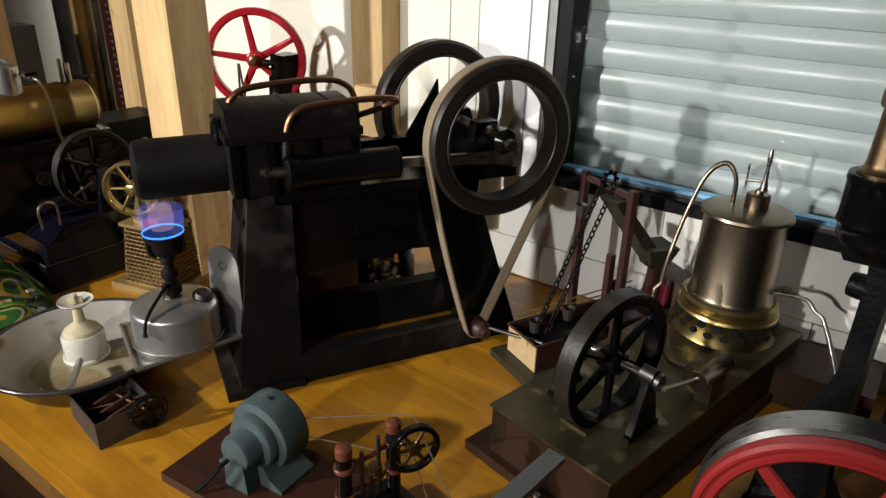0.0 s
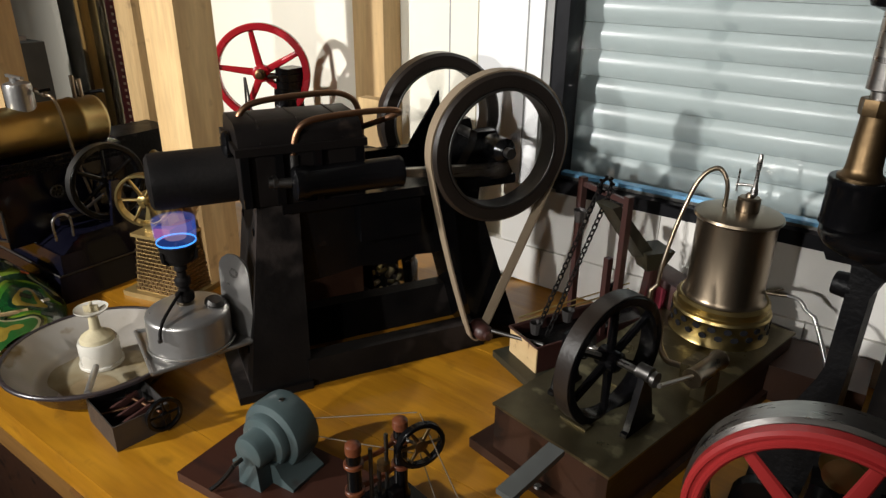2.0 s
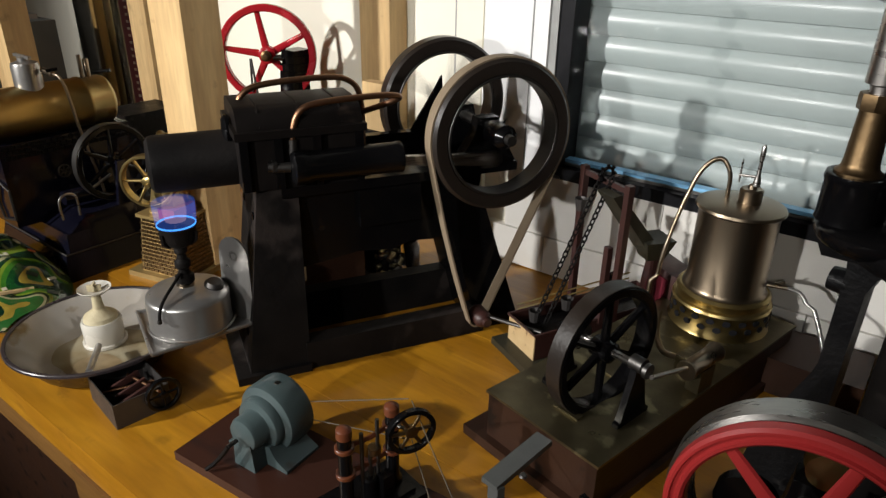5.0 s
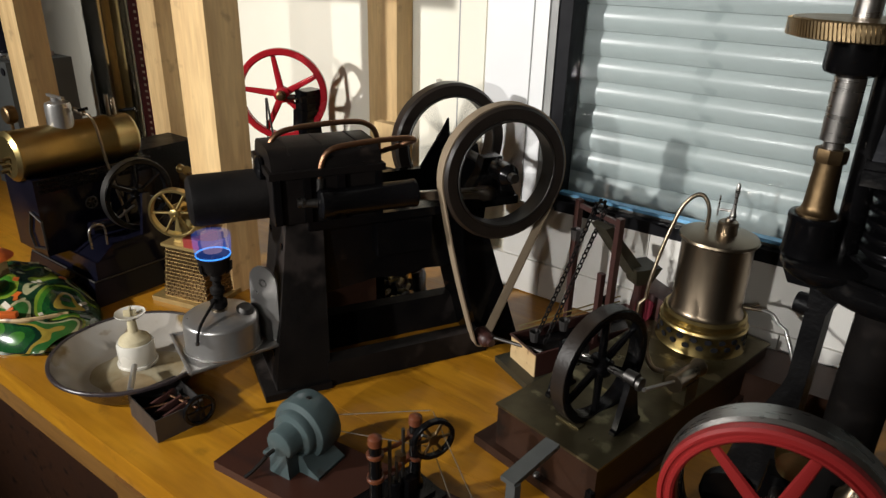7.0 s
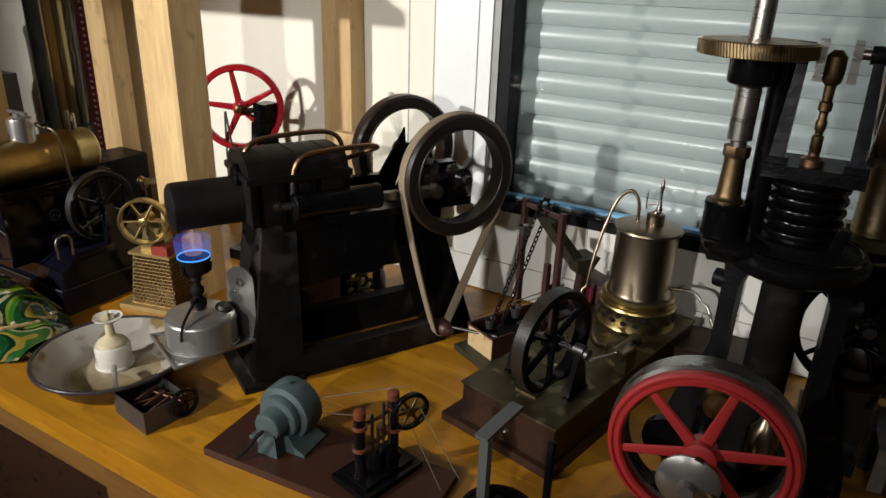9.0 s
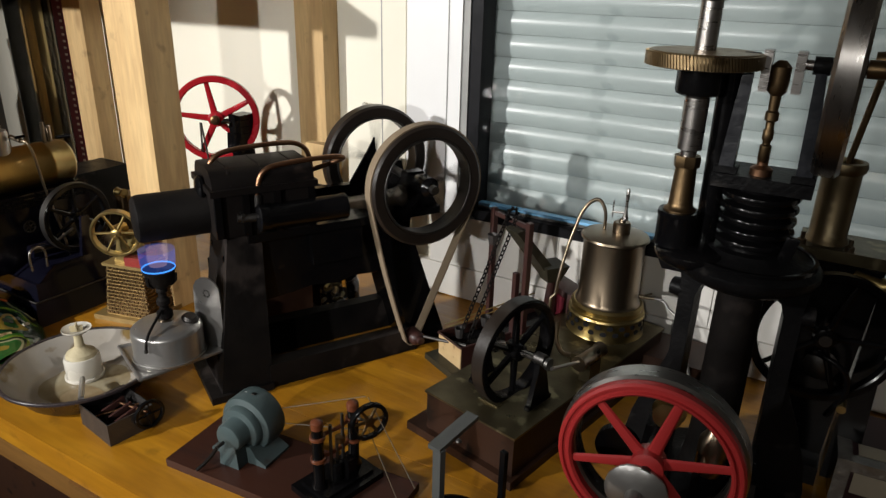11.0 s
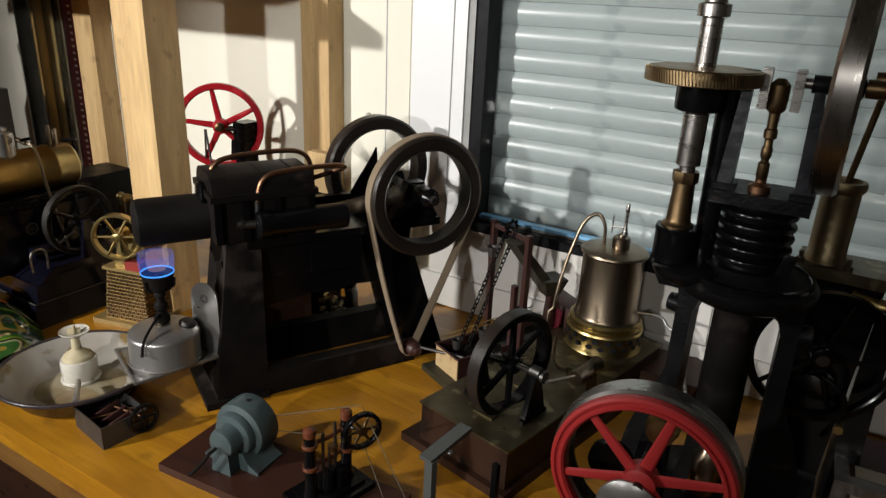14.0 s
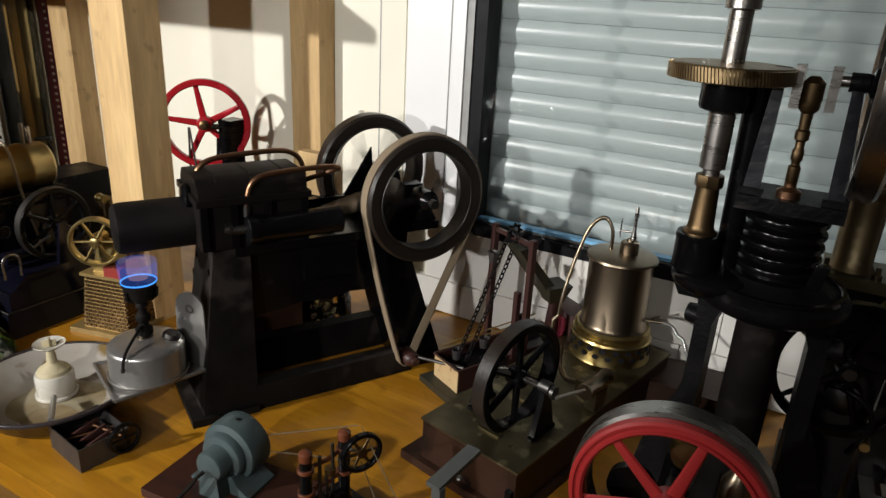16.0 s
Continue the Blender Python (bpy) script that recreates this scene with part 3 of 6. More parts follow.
def hot_air_engine():
    e = thing("hot_air_engine", ENGINE_M, "black cast-iron hot-air engine running on a blue flame, two flywheels", "engine")
    # end frames and rails
    part("front_leg", loft(fresh(), (-0.205, -0.118, -0.078, 0.055), (-0.165, -0.112, -0.052, 0.052), 0.0, 0.285), M_MATT, e, bevel=0.004)
    part("foot", box(fresh(), -0.222, -0.118, -0.084, 0.060, 0.0, 0.012), M_MATT, e, bevel=0.003)
    part("back_leg", loft(fresh(), (0.158, 0.232, -0.070, 0.055), (0.100, 0.165, -0.048, 0.050), 0.0, 0.225), M_BLACK, e, bevel=0.004)
    part("rail", box(fresh(), -0.122, 0.162, -0.078, -0.050, 0.0, 0.044), M_MATT, e, bevel=0.004)
    part("rail", box(fresh(), -0.122, 0.162, 0.030, 0.056, 0.0, 0.066), M_MATT, e, bevel=0.004)
    bm = fresh()
    low = [(0.155, 0.180), (0.12, 0.172), (0.09, 0.162), (0.05, 0.165), (0.02, 0.156), (-0.03, 0.162), (-0.07, 0.156), (-0.118, 0.150)]
    prism(bm, [(-0.118, 0.272), (0.165, 0.272)] + low, -0.046, 0.046, "y")
    part("bed", bm, M_BLACK, e, bevel=0.003)
    part("ledge", box(fresh(), -0.135, 0.215, -0.062, 0.062, 0.262, 0.276), M_BLACK, e, bevel=0.003)
    part("bracket_plate", box(fresh(), -0.03, 0.06, -0.062, -0.046, 0.205, 0.26), M_BLACK, e, bevel=0.003)
    # cooling tank with rounded lid and ribs
    bm = fresh()
    prof = [(-0.060, 0.276), (-0.060, 0.352)] + [(-0.060 + 0.028 * (1 - math.cos(a)), 0.352 + 0.030 * math.sin(a)) for a in (0.4, 0.8, 1.2, 1.57)]
    prof += [(-y, z) for y, z in prof[::-1]]
    prism(bm, prof, -0.183, -0.022, "x")
    part("water_tank", bm, M_LID, e, "black water tank with rounded lid", bevel=0.003)
    for x in (-0.178, -0.135, -0.085, -0.028):
        part("rib", box(fresh(), x - 0.005, x + 0.005, -0.0665, -0.0595, 0.278, 0.347), M_BLACK, e, bevel=0.0015)
    part("tank_rim", box(fresh(), -0.188, -0.018, -0.067, 0.067, 0.345, 0.355), M_LID, e, bevel=0.003)
    for x in (-0.155, -0.104, -0.050):
        part("lid_seam", tube(fresh(), [(x, -0.058, 0.357), (x, -0.047, 0.376), (x, -0.032, 0.3815), (x, 0.032, 0.3815), (x, 0.047, 0.376), (x, 0.058, 0.357)], 0.0022, 6), M_LID, e)
    m = Matrix.Translation((-0.186, 0.0, 0.345)) @ Matrix.Rotation(radians(-90), 4, "Y")
    part("end_boss", lathe(fresh(), [(0, 0), (0.020, 0), (0.020, 0.005), (0.015, 0.009), (0, 0.010)], m, 20), M_BLACK, e)
    for y in (-0.040, 0.040):
        for z in (0.06, 0.235):
            part("bolt", lathe(fresh(), [(0, 0), (0.006, 0), (0.006, 0.005), (0, 0.006)], Matrix.Translation((-0.2015 + 0.14 * z, y, z)) @ Matrix.Rotation(radians(-90), 4, "Y"), 6), M_BLACK, e)
    m = Matrix.Translation((-0.112, 0.008, 0.305)) @ Matrix.Rotation(radians(-90), 4, "Y")
    part("flange", lathe(fresh(), [(0.0, 0), (0.052, 0), (0.052, 0.018), (0.044, 0.024), (0, 0.024)], m, 40), M_MATT, e)
    m = Matrix.Translation((-0.130, 0.008, 0.305)) @ Matrix.Rotation(radians(-90), 4, "Y")
    prof = [(0, 0), (0.039, 0), (0.041, 0.004), (0.041, 0.018), (0.0385, 0.022), (0.0385, 0.030), (0.0375, 0.034), (0.0375, 0.150), (0.036, 0.157), (0.030, 0.161), (0.0, 0.163)]
    part("hot_cap", lathe(fresh(), prof, m, 48), M_MATT, e, "soot-blackened hot cap cylinder")
    # power cylinder on the near side
    m = Matrix.Translation((-0.122, -0.066, 0.304)) @ FACE_X
    part("power_cylinder", lathe(fresh(), [(0, 0), (0.017, 0), (0.0225, 0.004), (0.0225, 0.018), (0.0205, 0.022), (0.0205, 0.142), (0.0215, 0.144), (0.0215, 0.150), (0.016, 0.150), (0.016, 0.10), (0, 0.10)], m, 32), M_BLACK, e)
    part("gland", rod(fresh(), (-0.150, -0.062, 0.308), (-0.122, -0.066, 0.306), 0.007), M_DULL, e)
    part("gland_nut", lathe(fresh(), [(0, 0), (0.0095, 0), (0.0095, 0.006), (0, 0.006)], Matrix.Translation((-0.145, -0.062, 0.308)) @ FACE_X, 6), M_DULL, e)
    # copper pipes
    near = curve_points([(-0.116, -0.058, 0.318), (-0.114, -0.058, 0.352), (-0.100, -0.058, 0.378), (-0.060, -0.056, 0.385), (0.010, -0.052, 0.386), (0.036, -0.044, 0.380), (0.030, -0.014, 0.366), (0.000, 0.006, 0.352), (-0.020, 0.01, 0.345)])
    part("cooling_pipe", tube(fresh(), near, 0.0042), M_COPPER, e, "bent copper cooling pipe")
    far = curve_points([(-0.172, 0.004, 0.366), (-0.166, 0.004, 0.386), (-0.140, 0.006, 0.398), (-0.06, 0.010, 0.402), (-0.02, 0.012, 0.396), (-0.002, 0.014, 0.370), (0.0, 0.014, 0.30)])
    part("cooling_pipe", tube(fresh(), far, 0.0042), M_COPPER, e, "bent copper cooling pipe")
    part("pipe_socket", rod(fresh(), (-0.116, -0.058, 0.318), (-0.115, -0.058, 0.340), 0.0065), M_DULL, e)
    # bearings
    for y in (-0.040, 0.046):
        bm = fresh()
        prism(bm, [(0.120, 0.272), (0.218, 0.272), (0.192, 0.318), (0.186, 0.342), (0.154, 0.342), (0.148, 0.318)], y - 0.011, y + 0.011, "y")
        part("bearing", bm, M_BLACK, e, bevel=0.003)
    bm = fresh()
    prism(bm, [(0.080, 0.272), (0.126, 0.272), (0.142, 0.315), (0.148, 0.350), (0.146, 0.382), (0.130, 0.355), (0.112, 0.328), (0.094, 0.300)], 0.066, 0.071, "y")
    part("lever", bm, M_BLACK, e, bevel=0.001)
    part("lever_bar", box(fresh(), -0.02, 0.12, 0.060, 0.075, 0.272, 0.300), M_BLACK, e, bevel=0.003)
    # turning gear
    gear = part("crankshaft", rod(fresh(), (0, 0, -0.140), (0, 0, 0.122), 0.0075), M_DULL, e)
    for z in (0.085, -0.116):
        rim = ring(fresh(), 0.107, 0.083, 0.030, Matrix.Translation((0, 0, z)), 80, 0.0)
        part("rim", rim, M_WHEEL, gear, "brown-black flywheel rim")
        part("bead", ring(fresh(), 0.0855, 0.0822, 0.033, Matrix.Translation((0, 0, z)), 72), M_DULL, gear)
        part("hub", lathe(fresh(), [(0, z - 0.022), (0.015, z - 0.022), (0.0175, z - 0.017), (0.0175, z + 0.017), (0.014, z + 0.021), (0.009, z + 0.026), (0, z + 0.026)], None, 24), M_BLACK, gear)
        for k in range(5):
            part("spoke", spoke(fresh(), 0.014, 0.084, 0.008, 0.005, 0.007, 0.4 + k * math.tau / 5, Matrix.Translation((0, 0, z))), M_BLACK, gear)
    bm = box(fresh(), -0.010, CRANK + 0.010, -0.008, 0.008, 0.052, 0.060)
    part("crank_arm", bm, M_BLACK, gear, bevel=0.002)
    part("crank_pin", rod(fresh(), (CRANK, 0, 0.052), (CRANK, 0, 0.074), 0.006), M_STEEL, gear)
    conrod = part("connecting_rod", loft(fresh(), (-0.005, 0.005, -0.0035, 0.0035), (-0.009, 0.009, -0.0035, 0.0035), 0.0, 0.200), M_STEEL, e, bevel=0.001)
    conrod.data.transform(FACE_X)
    part("rod_eye", rod(fresh(), (0.200, -0.006, 0), (0.200, 0.006, 0), 0.012, n=20), M_STEEL, conrod)
    return e, gear, conrod


ENGINE, GEAR, CONROD = hot_air_engine()


def drive_belt():
    """Flat belt over the near flywheel and round the small pulley below."""
    b = thing("drive_belt", ENGINE_M, "slack tan canvas drive belt from flywheel to small pulley", "belt")
    cx, cz, R = SHAFT_X, SHAFT_Z, 0.1085
    px, pz, r = 0.142, 0.034, 0.0115
    d, ang = math.hypot(px - cx, pz - cz), math.atan2(pz - cz, px - cx)
    off = math.acos((R - r) / d)
    a0, a1 = ang + off, ang - off + math.tau
    pts = [(cx + R * math.cos(a0 + (a1 - a0) * k / 60), cz + R * math.sin(a0 + (a1 - a0) * k / 60)) for k in range(61)]
    end = (px + r * math.cos(a1), pz + r * math.sin(a1))
    last = pts[-1]
    for k in range(1, 16):
        f = k / 15
        sag = -0.004 * math.sin(math.pi * f)
        pts.append((last[0] + (end[0] - last[0]) * f + sag, last[1] + (end[1] - last[1]) * f))
    b1 = ang + off + math.tau
    pts += [(px + r * math.cos(a1 + (b1 - a1) * k / 12), pz + r * math.sin(a1 + (b1 - a1) * k / 12)) for k in range(1, 13)]
    bm = fresh()
    n = len(pts)
    rows = []
    for i, (x, z) in enumerate(pts):
        q, p = pts[(i + 1) % n], pts[i - 1]
        t = Vector((q[0] - p[0], 0, q[1] - p[1])).normalized()
        o = Vector((t.z, 0, -t.x)) * 0.0012
        c = Vector((x, -0.085, z))
        w = Vector((0, 0.0100, 0))
        rows.append([bm.verts.new(v) for v in (c - w + o, c + w + o, c + w - o, c - w - o)])
    for i in range(n):
        a, c = rows[i], rows[(i + 1) % n]
        for k in range(4):
            bm.faces.new((a[k], a[(k + 1) % 4], c[(k + 1) % 4], c[k]))
    part("strap", bm, M_BELT, b)
    return b


drive_belt()


# ---- petrol stove under the hot cap ----
def stove():
    t = thing("stove_bracket", Matrix.Translation((-0.640, 0.505, 0.985)), "worn aluminium tray bracket bolted to the engine leg", "bracket")
    bm = fresh()
    out = [(-0.092, -0.030), (0.022, -0.076), (0.060, 0.058), (-0.020, 0.090)]
    prism(bm, out, -0.004, -0.001, "z")
    part("tray", bm, M_ALU, t, bevel=0.001)
    for a, b in zip(out, out[1:] + out[:1]):
        part("tray_lip", tube(fresh(), [(*a, 0.0), (*b, 0.0)], 0.0025, 8), M_ALU, t)
    d = Matrix.Translation((0.030, 0.056, 0)) @ Matrix.Rotation(radians(12), 4, "Z")
    bm = fresh()
    back = [(-0.048, 0.0), (0.030, 0.0), (0.027, 0.03)] + [(0.002 + 0.025 * math.cos(a), 0.097 + 0.026 * math.sin(a)) for a in (0.0, 0.4, 0.8, 1.2, 1.57, 1.95, 2.35, 2.75, 3.14)] + [(-0.024, 0.06), (-0.034, 0.025)]
    prism(bm, back, -0.0015, 0.0015, "y")
    p = part("tongue", bm, M_ALU, t, "rounded upright tongue of the bracket")
    p.matrix_local = d
    part("hole_rim", lathe(fresh(), [(0.004, -0.0025), (0.0075, -0.0025), (0.0075, 0.0005), (0.004, 0.0005)], d @ Matrix.Translation((0.002, -0.001, 0.095)) @ FACE_Y, 16, True), M_DULL, t)
    s = thing("petrol_stove", Matrix.Translation((-0.645, 0.507, 0.9845)), "small dented aluminium petrol stove burning with a blue flame", "stove")
    prof = [(0, 0), (0.052, 0), (0.0550, 0.003), (0.0555, 0.006), (0.0545, 0.009), (0.0545, 0.047), (0.0535, 0.0505), (0.0505, 0.053), (0.040, 0.0560), (0.022, 0.0600), (0.012, 0.062), (0.0, 0.063)]
    part("tank", lathe(fresh(), prof, None, 56), M_ALU, s, "dented aluminium fuel tank")
    part("seam", ring(fresh(), 0.0578, 0.056, 0.003, Matrix.Translation((0, 0, 0.006)), 56), M_ALU, s)
    part("filler_cap", lathe(fresh(), [(0, 0), (0.013, 0), (0.013, 0.006), (0.009, 0.010), (0, 0.010)], Matrix.Translation((0.024, 0.026, 0.0555)) @ Matrix.Rotation(0.3, 4, "Y"), 18), M_DULL, s, "dull filler cap")
    part("collar", lathe(fresh(), [(0, 0), (0.012, 0), (0.012, 0.006), (0.007, 0.010), (0, 0.010)], Matrix.Translation((0, 0, 0.057)), 20), M_NICKEL, s)
    part("riser", lathe(fresh(), [(0.007, 0.062), (0.0125, 0.068), (0.0125, 0.076), (0.0075, 0.080), (0.0070, 0.086), (0.0105, 0.090), (0.0105, 0.097), (0.0065, 0.101), (0.0060, 0.108), (0.0085, 0.111), (0.0085, 0.116), (0.0065, 0.120), (0.0065, 0.126)], None, 16), M_MATT, s, "sooty burner riser")
    part("burner_cup", lathe(fresh(), [(0, 0.118), (0.010, 0.119), (0.017, 0.124), (0.0215, 0.132), (0.0235, 0.146), (0.0250, 0.149), (0.0225, 0.1495), (0.0205, 0.140), (0.012, 0.136), (0.004, 0.136), (0.003, 0.148), (0, 0.149)], None, 28), M_MATT, s, "black burner cup")
    for k in range(3):
        a = 0.6 + k * math.tau / 3
        part("cup_prong", tube(fresh(), [(0.015 * math.cos(a), 0.015 * math.sin(a), 0.123), (0.023 * math.cos(a), 0.023 * math.sin(a), 0.130), (0.024 * math.cos(a), 0.024 * math.sin(a), 0.142)], 0.003, 6), M_MATT, s)
    lever = curve_points([(0.004, -0.008, 0.082), (0.010, -0.024, 0.074), (0.017, -0.044, 0.062), (0.0222, -0.0545, 0.052), (0.0232, -0.0575, 0.040)], 5)
    part("valve_lever", tube(fresh(), lever, 0.0022, 8), M_MATT, s, "black valve lever")
    part("lever_tip", lathe(fresh(), [(0, -0.004), (0.003, -0.002), (0.003, 0.002), (0, 0.004)], Matrix.Translation((0.0232, -0.0578, 0.038)), 10), M_DULL, s)
    bm = fresh()
    lathe(bm, [(0.0235, 0.149), (0.0255, 0.158), (0.0265, 0.170), (0.0265, 0.182)], None, 28)
    bmesh.ops.delete(bm, geom=[f for f in bm.faces if len(f.verts) > 4], context="FACES")
    part("flame", bm, M_FLAME, s, "clear blue flame")
    part("flame_root", ring(fresh(), 0.0248, 0.0238, 0.0022, Matrix.Translation((0, 0, 0.1515)), 28), M_FLAMEEDGE, s, "bright blue flame root")
    # Pink glow added here stands for the lit post seen through the flame.
    part("post_glow", lathe(fresh(), [(0.013, 0.156), (0.015, 0.168), (0.014, 0.184)], None, 20), M_POSTGLOW, s, "pale pink glow in place of the lit post behind")
    return s


stove()


# ---- bowl with ceramic burner ----
def bowl():
    b = thing("enamel_bowl", Matrix.Translation((-0.798, 0.447, BENCH_Z)), "shallow stained white enamel bowl with dark rim", "bowl")
    prof = [(0, 0.002), (0.080, 0.002), (0.092, 0.008), (0.116, 0.042), (0.122, 0.046), (0.1215, 0.048), (0.116, 0.0455), (0.090, 0.012), (0.080, 0.0065), (0, 0.006)]
    part("basin", lathe(fresh(), prof, None, 64), M_ENAMEL, b)
    part("rim", ring(fresh(), 0.1255, 0.1195, 0.0055, Matrix.Translation((0, 0, 0.0465)), 64), M_RIM, b, "chipped dark enamel rim")
    part("outer_skin", lathe(fresh(), [(0.0806, 0.0006), (0.0926, 0.0066), (0.1175, 0.0416), (0.1225, 0.0445), (0.1215, 0.0447), (0.1165, 0.0424), (0.0916, 0.0074), (0.0806, 0.0014)], None, 64, True), M_RIM, b, "dark enamel outside")
    for cx, cy, rr, ph, z in ((0.0, 0.0, 0.068, 0.3, 0.0065), (0.034, -0.030, 0.034, 1.7, 0.0070)):
        out = []
        for k in range(36):
            a = k * math.tau / 36
            r = rr * (1 + 0.05 * math.sin(2 * a + ph) + 0.035 * math.sin(5 * a + 2 * ph) + 0.02 * math.sin(9 * a))
            out.append((cx + r * math.cos(a), cy + r * math.sin(a)))
        part("residue", prism(fresh(), out, 0.0061, z, "z"), M_FILM if z < 0.007 else M_STAIN, b, "brown dried residue")
    c = thing("ceramic_burner", Matrix.Translation((-0.822, 0.462, BENCH_Z + 0.0065)), "white glazed ceramic burner with yellowed wick holder", "burner")
    part("cup", lathe(fresh(), [(0, 0), (0.026, 0), (0.0285, 0.004), (0.029, 0.036), (0.027, 0.041), (0, 0.041)], None, 36), M_CERAMIC, c)
    part("foot_ring", ring(fresh(), 0.0315, 0.025, 0.006, Matrix.Translation((0, 0, 0.003)), 36), M_CERAMIC, c)
    part("mound", lathe(fresh(), [(0.0255, 0.039), (0.023, 0.047), (0.014, 0.053), (0.008, 0.058), (0.0065, 0.078), (0.0065, 0.084)], None, 20), M_PLASTER, c, "yellowed plaster mound and stem")
    part("dish", lathe(fresh(), [(0.006, 0.080), (0.016, 0.085), (0.0235, 0.091), (0.0235, 0.0925), (0.014, 0.088), (0.004, 0.086)], None, 30, True), M_CERAMIC, c, "small ceramic dish")
    part("wing_nut", box(fresh(), -0.010, 0.010, -0.0018, 0.0018, 0.086, 0.097, Matrix.Rotation(0.9, 4, "Z")), M_PLASTER, c, bevel=0.001)
    part("wing_nut", box(fresh(), -0.0018, 0.0018, -0.007, 0.007, 0.088, 0.100, Matrix.Rotation(0.9, 4, "Z")), M_PLASTER, c, bevel=0.001)
    tube_ob = thing("metal_tube", Matrix.Translation((-0.742, 0.398, BENCH_Z + 0.040)), "short pale metal tube lying over the bowl rim", "tube")
    part("pipe", rod(fresh(), (-0.040, 0.036, -0.012), (0.040, -0.016, 0.006), 0.0045), M_ALU, tube_ob)
    return b


bowl()


def tin_engine_box():
    m = Matrix.Translation((-0.660, 0.410, BENCH_Z)) @ Matrix.Rotation(radians(-8), 4, "Z")
    b = thing("tin_tray", m, "small open dark tin box holding a tiny crank mechanism", "box")
    bm = fresh()
    w, d, h, t = 0.044, 0.036, 0.037, 0.0015
    box(bm, -w, w, -d, d, 0.0, 0.002)
    part("bottom", bm, M_TINBOX, b)
    for x0, x1, y0, y1 in ((-w, w, -d, -d + t), (-w, w, d - t, d), (-w, -w + t, -d + t, d - t), (w - t, w, -d + t, d - t)):
        part("side", box(fresh(), x0, x1, y0, y1, 0.002, h), M_TINBOX, b)
    part("shaft", rod(fresh(), (-0.028, 0.010, 0.026), (0.050, 0.022, 0.034), 0.0022), M_COPPER, b)
    for x in (-0.015, 0.008, 0.026):
        part("crank_web", box(fresh(), x - 0.002, x + 0.002, -0.014, 0.028, 0.020, 0.030, Matrix.Rotation(0.25, 4, "X")), M_OXIDE, b, bevel=0.0008)
    part("slider", rod(fresh(), (-0.012, -0.030, 0.024), (0.012, 0.030, 0.028), 0.002), M_COPPER, b)
    wm = Matrix.Translation((0.050, 0.026, 0.028)) @ FACE_X
    wheel("pulley", b, wm, 0.024, 0.019, 0.006, 0.005, 4, M_BLACK, M_BLACK, 0.003)
    return b


tin_engine_box()


# ---- toy dynamo and column engine on one board ----
BOARD_M = Matrix.Translation((-0.517, 0.384, BENCH_Z)) @ Matrix.Rotation(radians(5), 4, "Z")


def baseboard():
    b = thing("baseboard", BOARD_M, "dark mahogany board carrying a dynamo and a column engine", "board")
    part("plate", box(fresh(), 0.0, 0.345, 0.0, 0.120, 0.0, 0.013), M_BOARD, b, bevel=0.002)
    return b


baseboard()


def dynamo():
    d = thing("toy_dynamo", BOARD_M @ Matrix.Translation((0.092, 0.070, 0.013)) @ Matrix.Scale(1.06, 4), "grey-green painted toy dynamo with small crank", "dynamo")
    m = Matrix.Translation((0, 0, 0.043)) @ FACE_Y
    prof = [(0, -0.034), (0.035, -0.034), (0.0395, -0.031), (0.0405, -0.026), (0.0405, -0.001), (0.039, 0.003), (0.034, 0.005), (0.0315, 0.006), (0.031, 0.013), (0.029, 0.016), (0.0215, 0.018), (0.0205, 0.020), (0.0205, 0.034), (0.0185, 0.038), (0.012, 0.0405), (0, 0.041)]
    part("housing", lathe(fresh(), prof, m, 44), M_TEAL, d)
    bm = fresh()
    prism(bm, [(-0.046, 0.0), (0.046, 0.0), (0.046, 0.004), (0.030, 0.012), (0.022, 0.026), (-0.022, 0.026), (-0.030, 0.012), (-0.046, 0.004)], -0.022, 0.028, "y")
    part("foot", bm, M_TEAL, d, bevel=0.002)
    bm = fresh()
    prism(bm, [(-0.016, 0.0), (0.016, 0.0), (0.013, 0.036), (-0.013, 0.036)], -0.040, -0.020, "y")
    part("front_bearing", bm, M_TEAL, d, bevel=0.002)
    part("crank_shaft", rod(fresh(), (0, -0.046, 0.043), (0, -0.058, 0.043), 0.0025), M_DULL, d)
    part("crank", tube(fresh(), [(0, -0.057, 0.043), (-0.010, -0.058, 0.028), (-0.024, -0.060, 0.010), (-0.030, -0.068, 0.004)], 0.0026, 8), M_MATT, d, "thin black crank")
    part("pulley", lathe(fresh(), [(0, 0.036), (0.012, 0.036), (0.012, 0.039), (0.008, 0.041), (0.012, 0.043), (0.012, 0.046), (0, 0.046)], Matrix.Translation((0, 0, 0.043)) @ Matrix.Rotation(radians(-90), 4, "X"), 20), M_BLACK, d, "small black pulley")
    part("oil_cup", lathe(fresh(), [(0, 0), (0.004, 0), (0.003, 0.003), (0, 0.003)], Matrix.Translation((0.004, 0.014, 0.081)), 12), M_DULL, d)
    return d


dynamo()


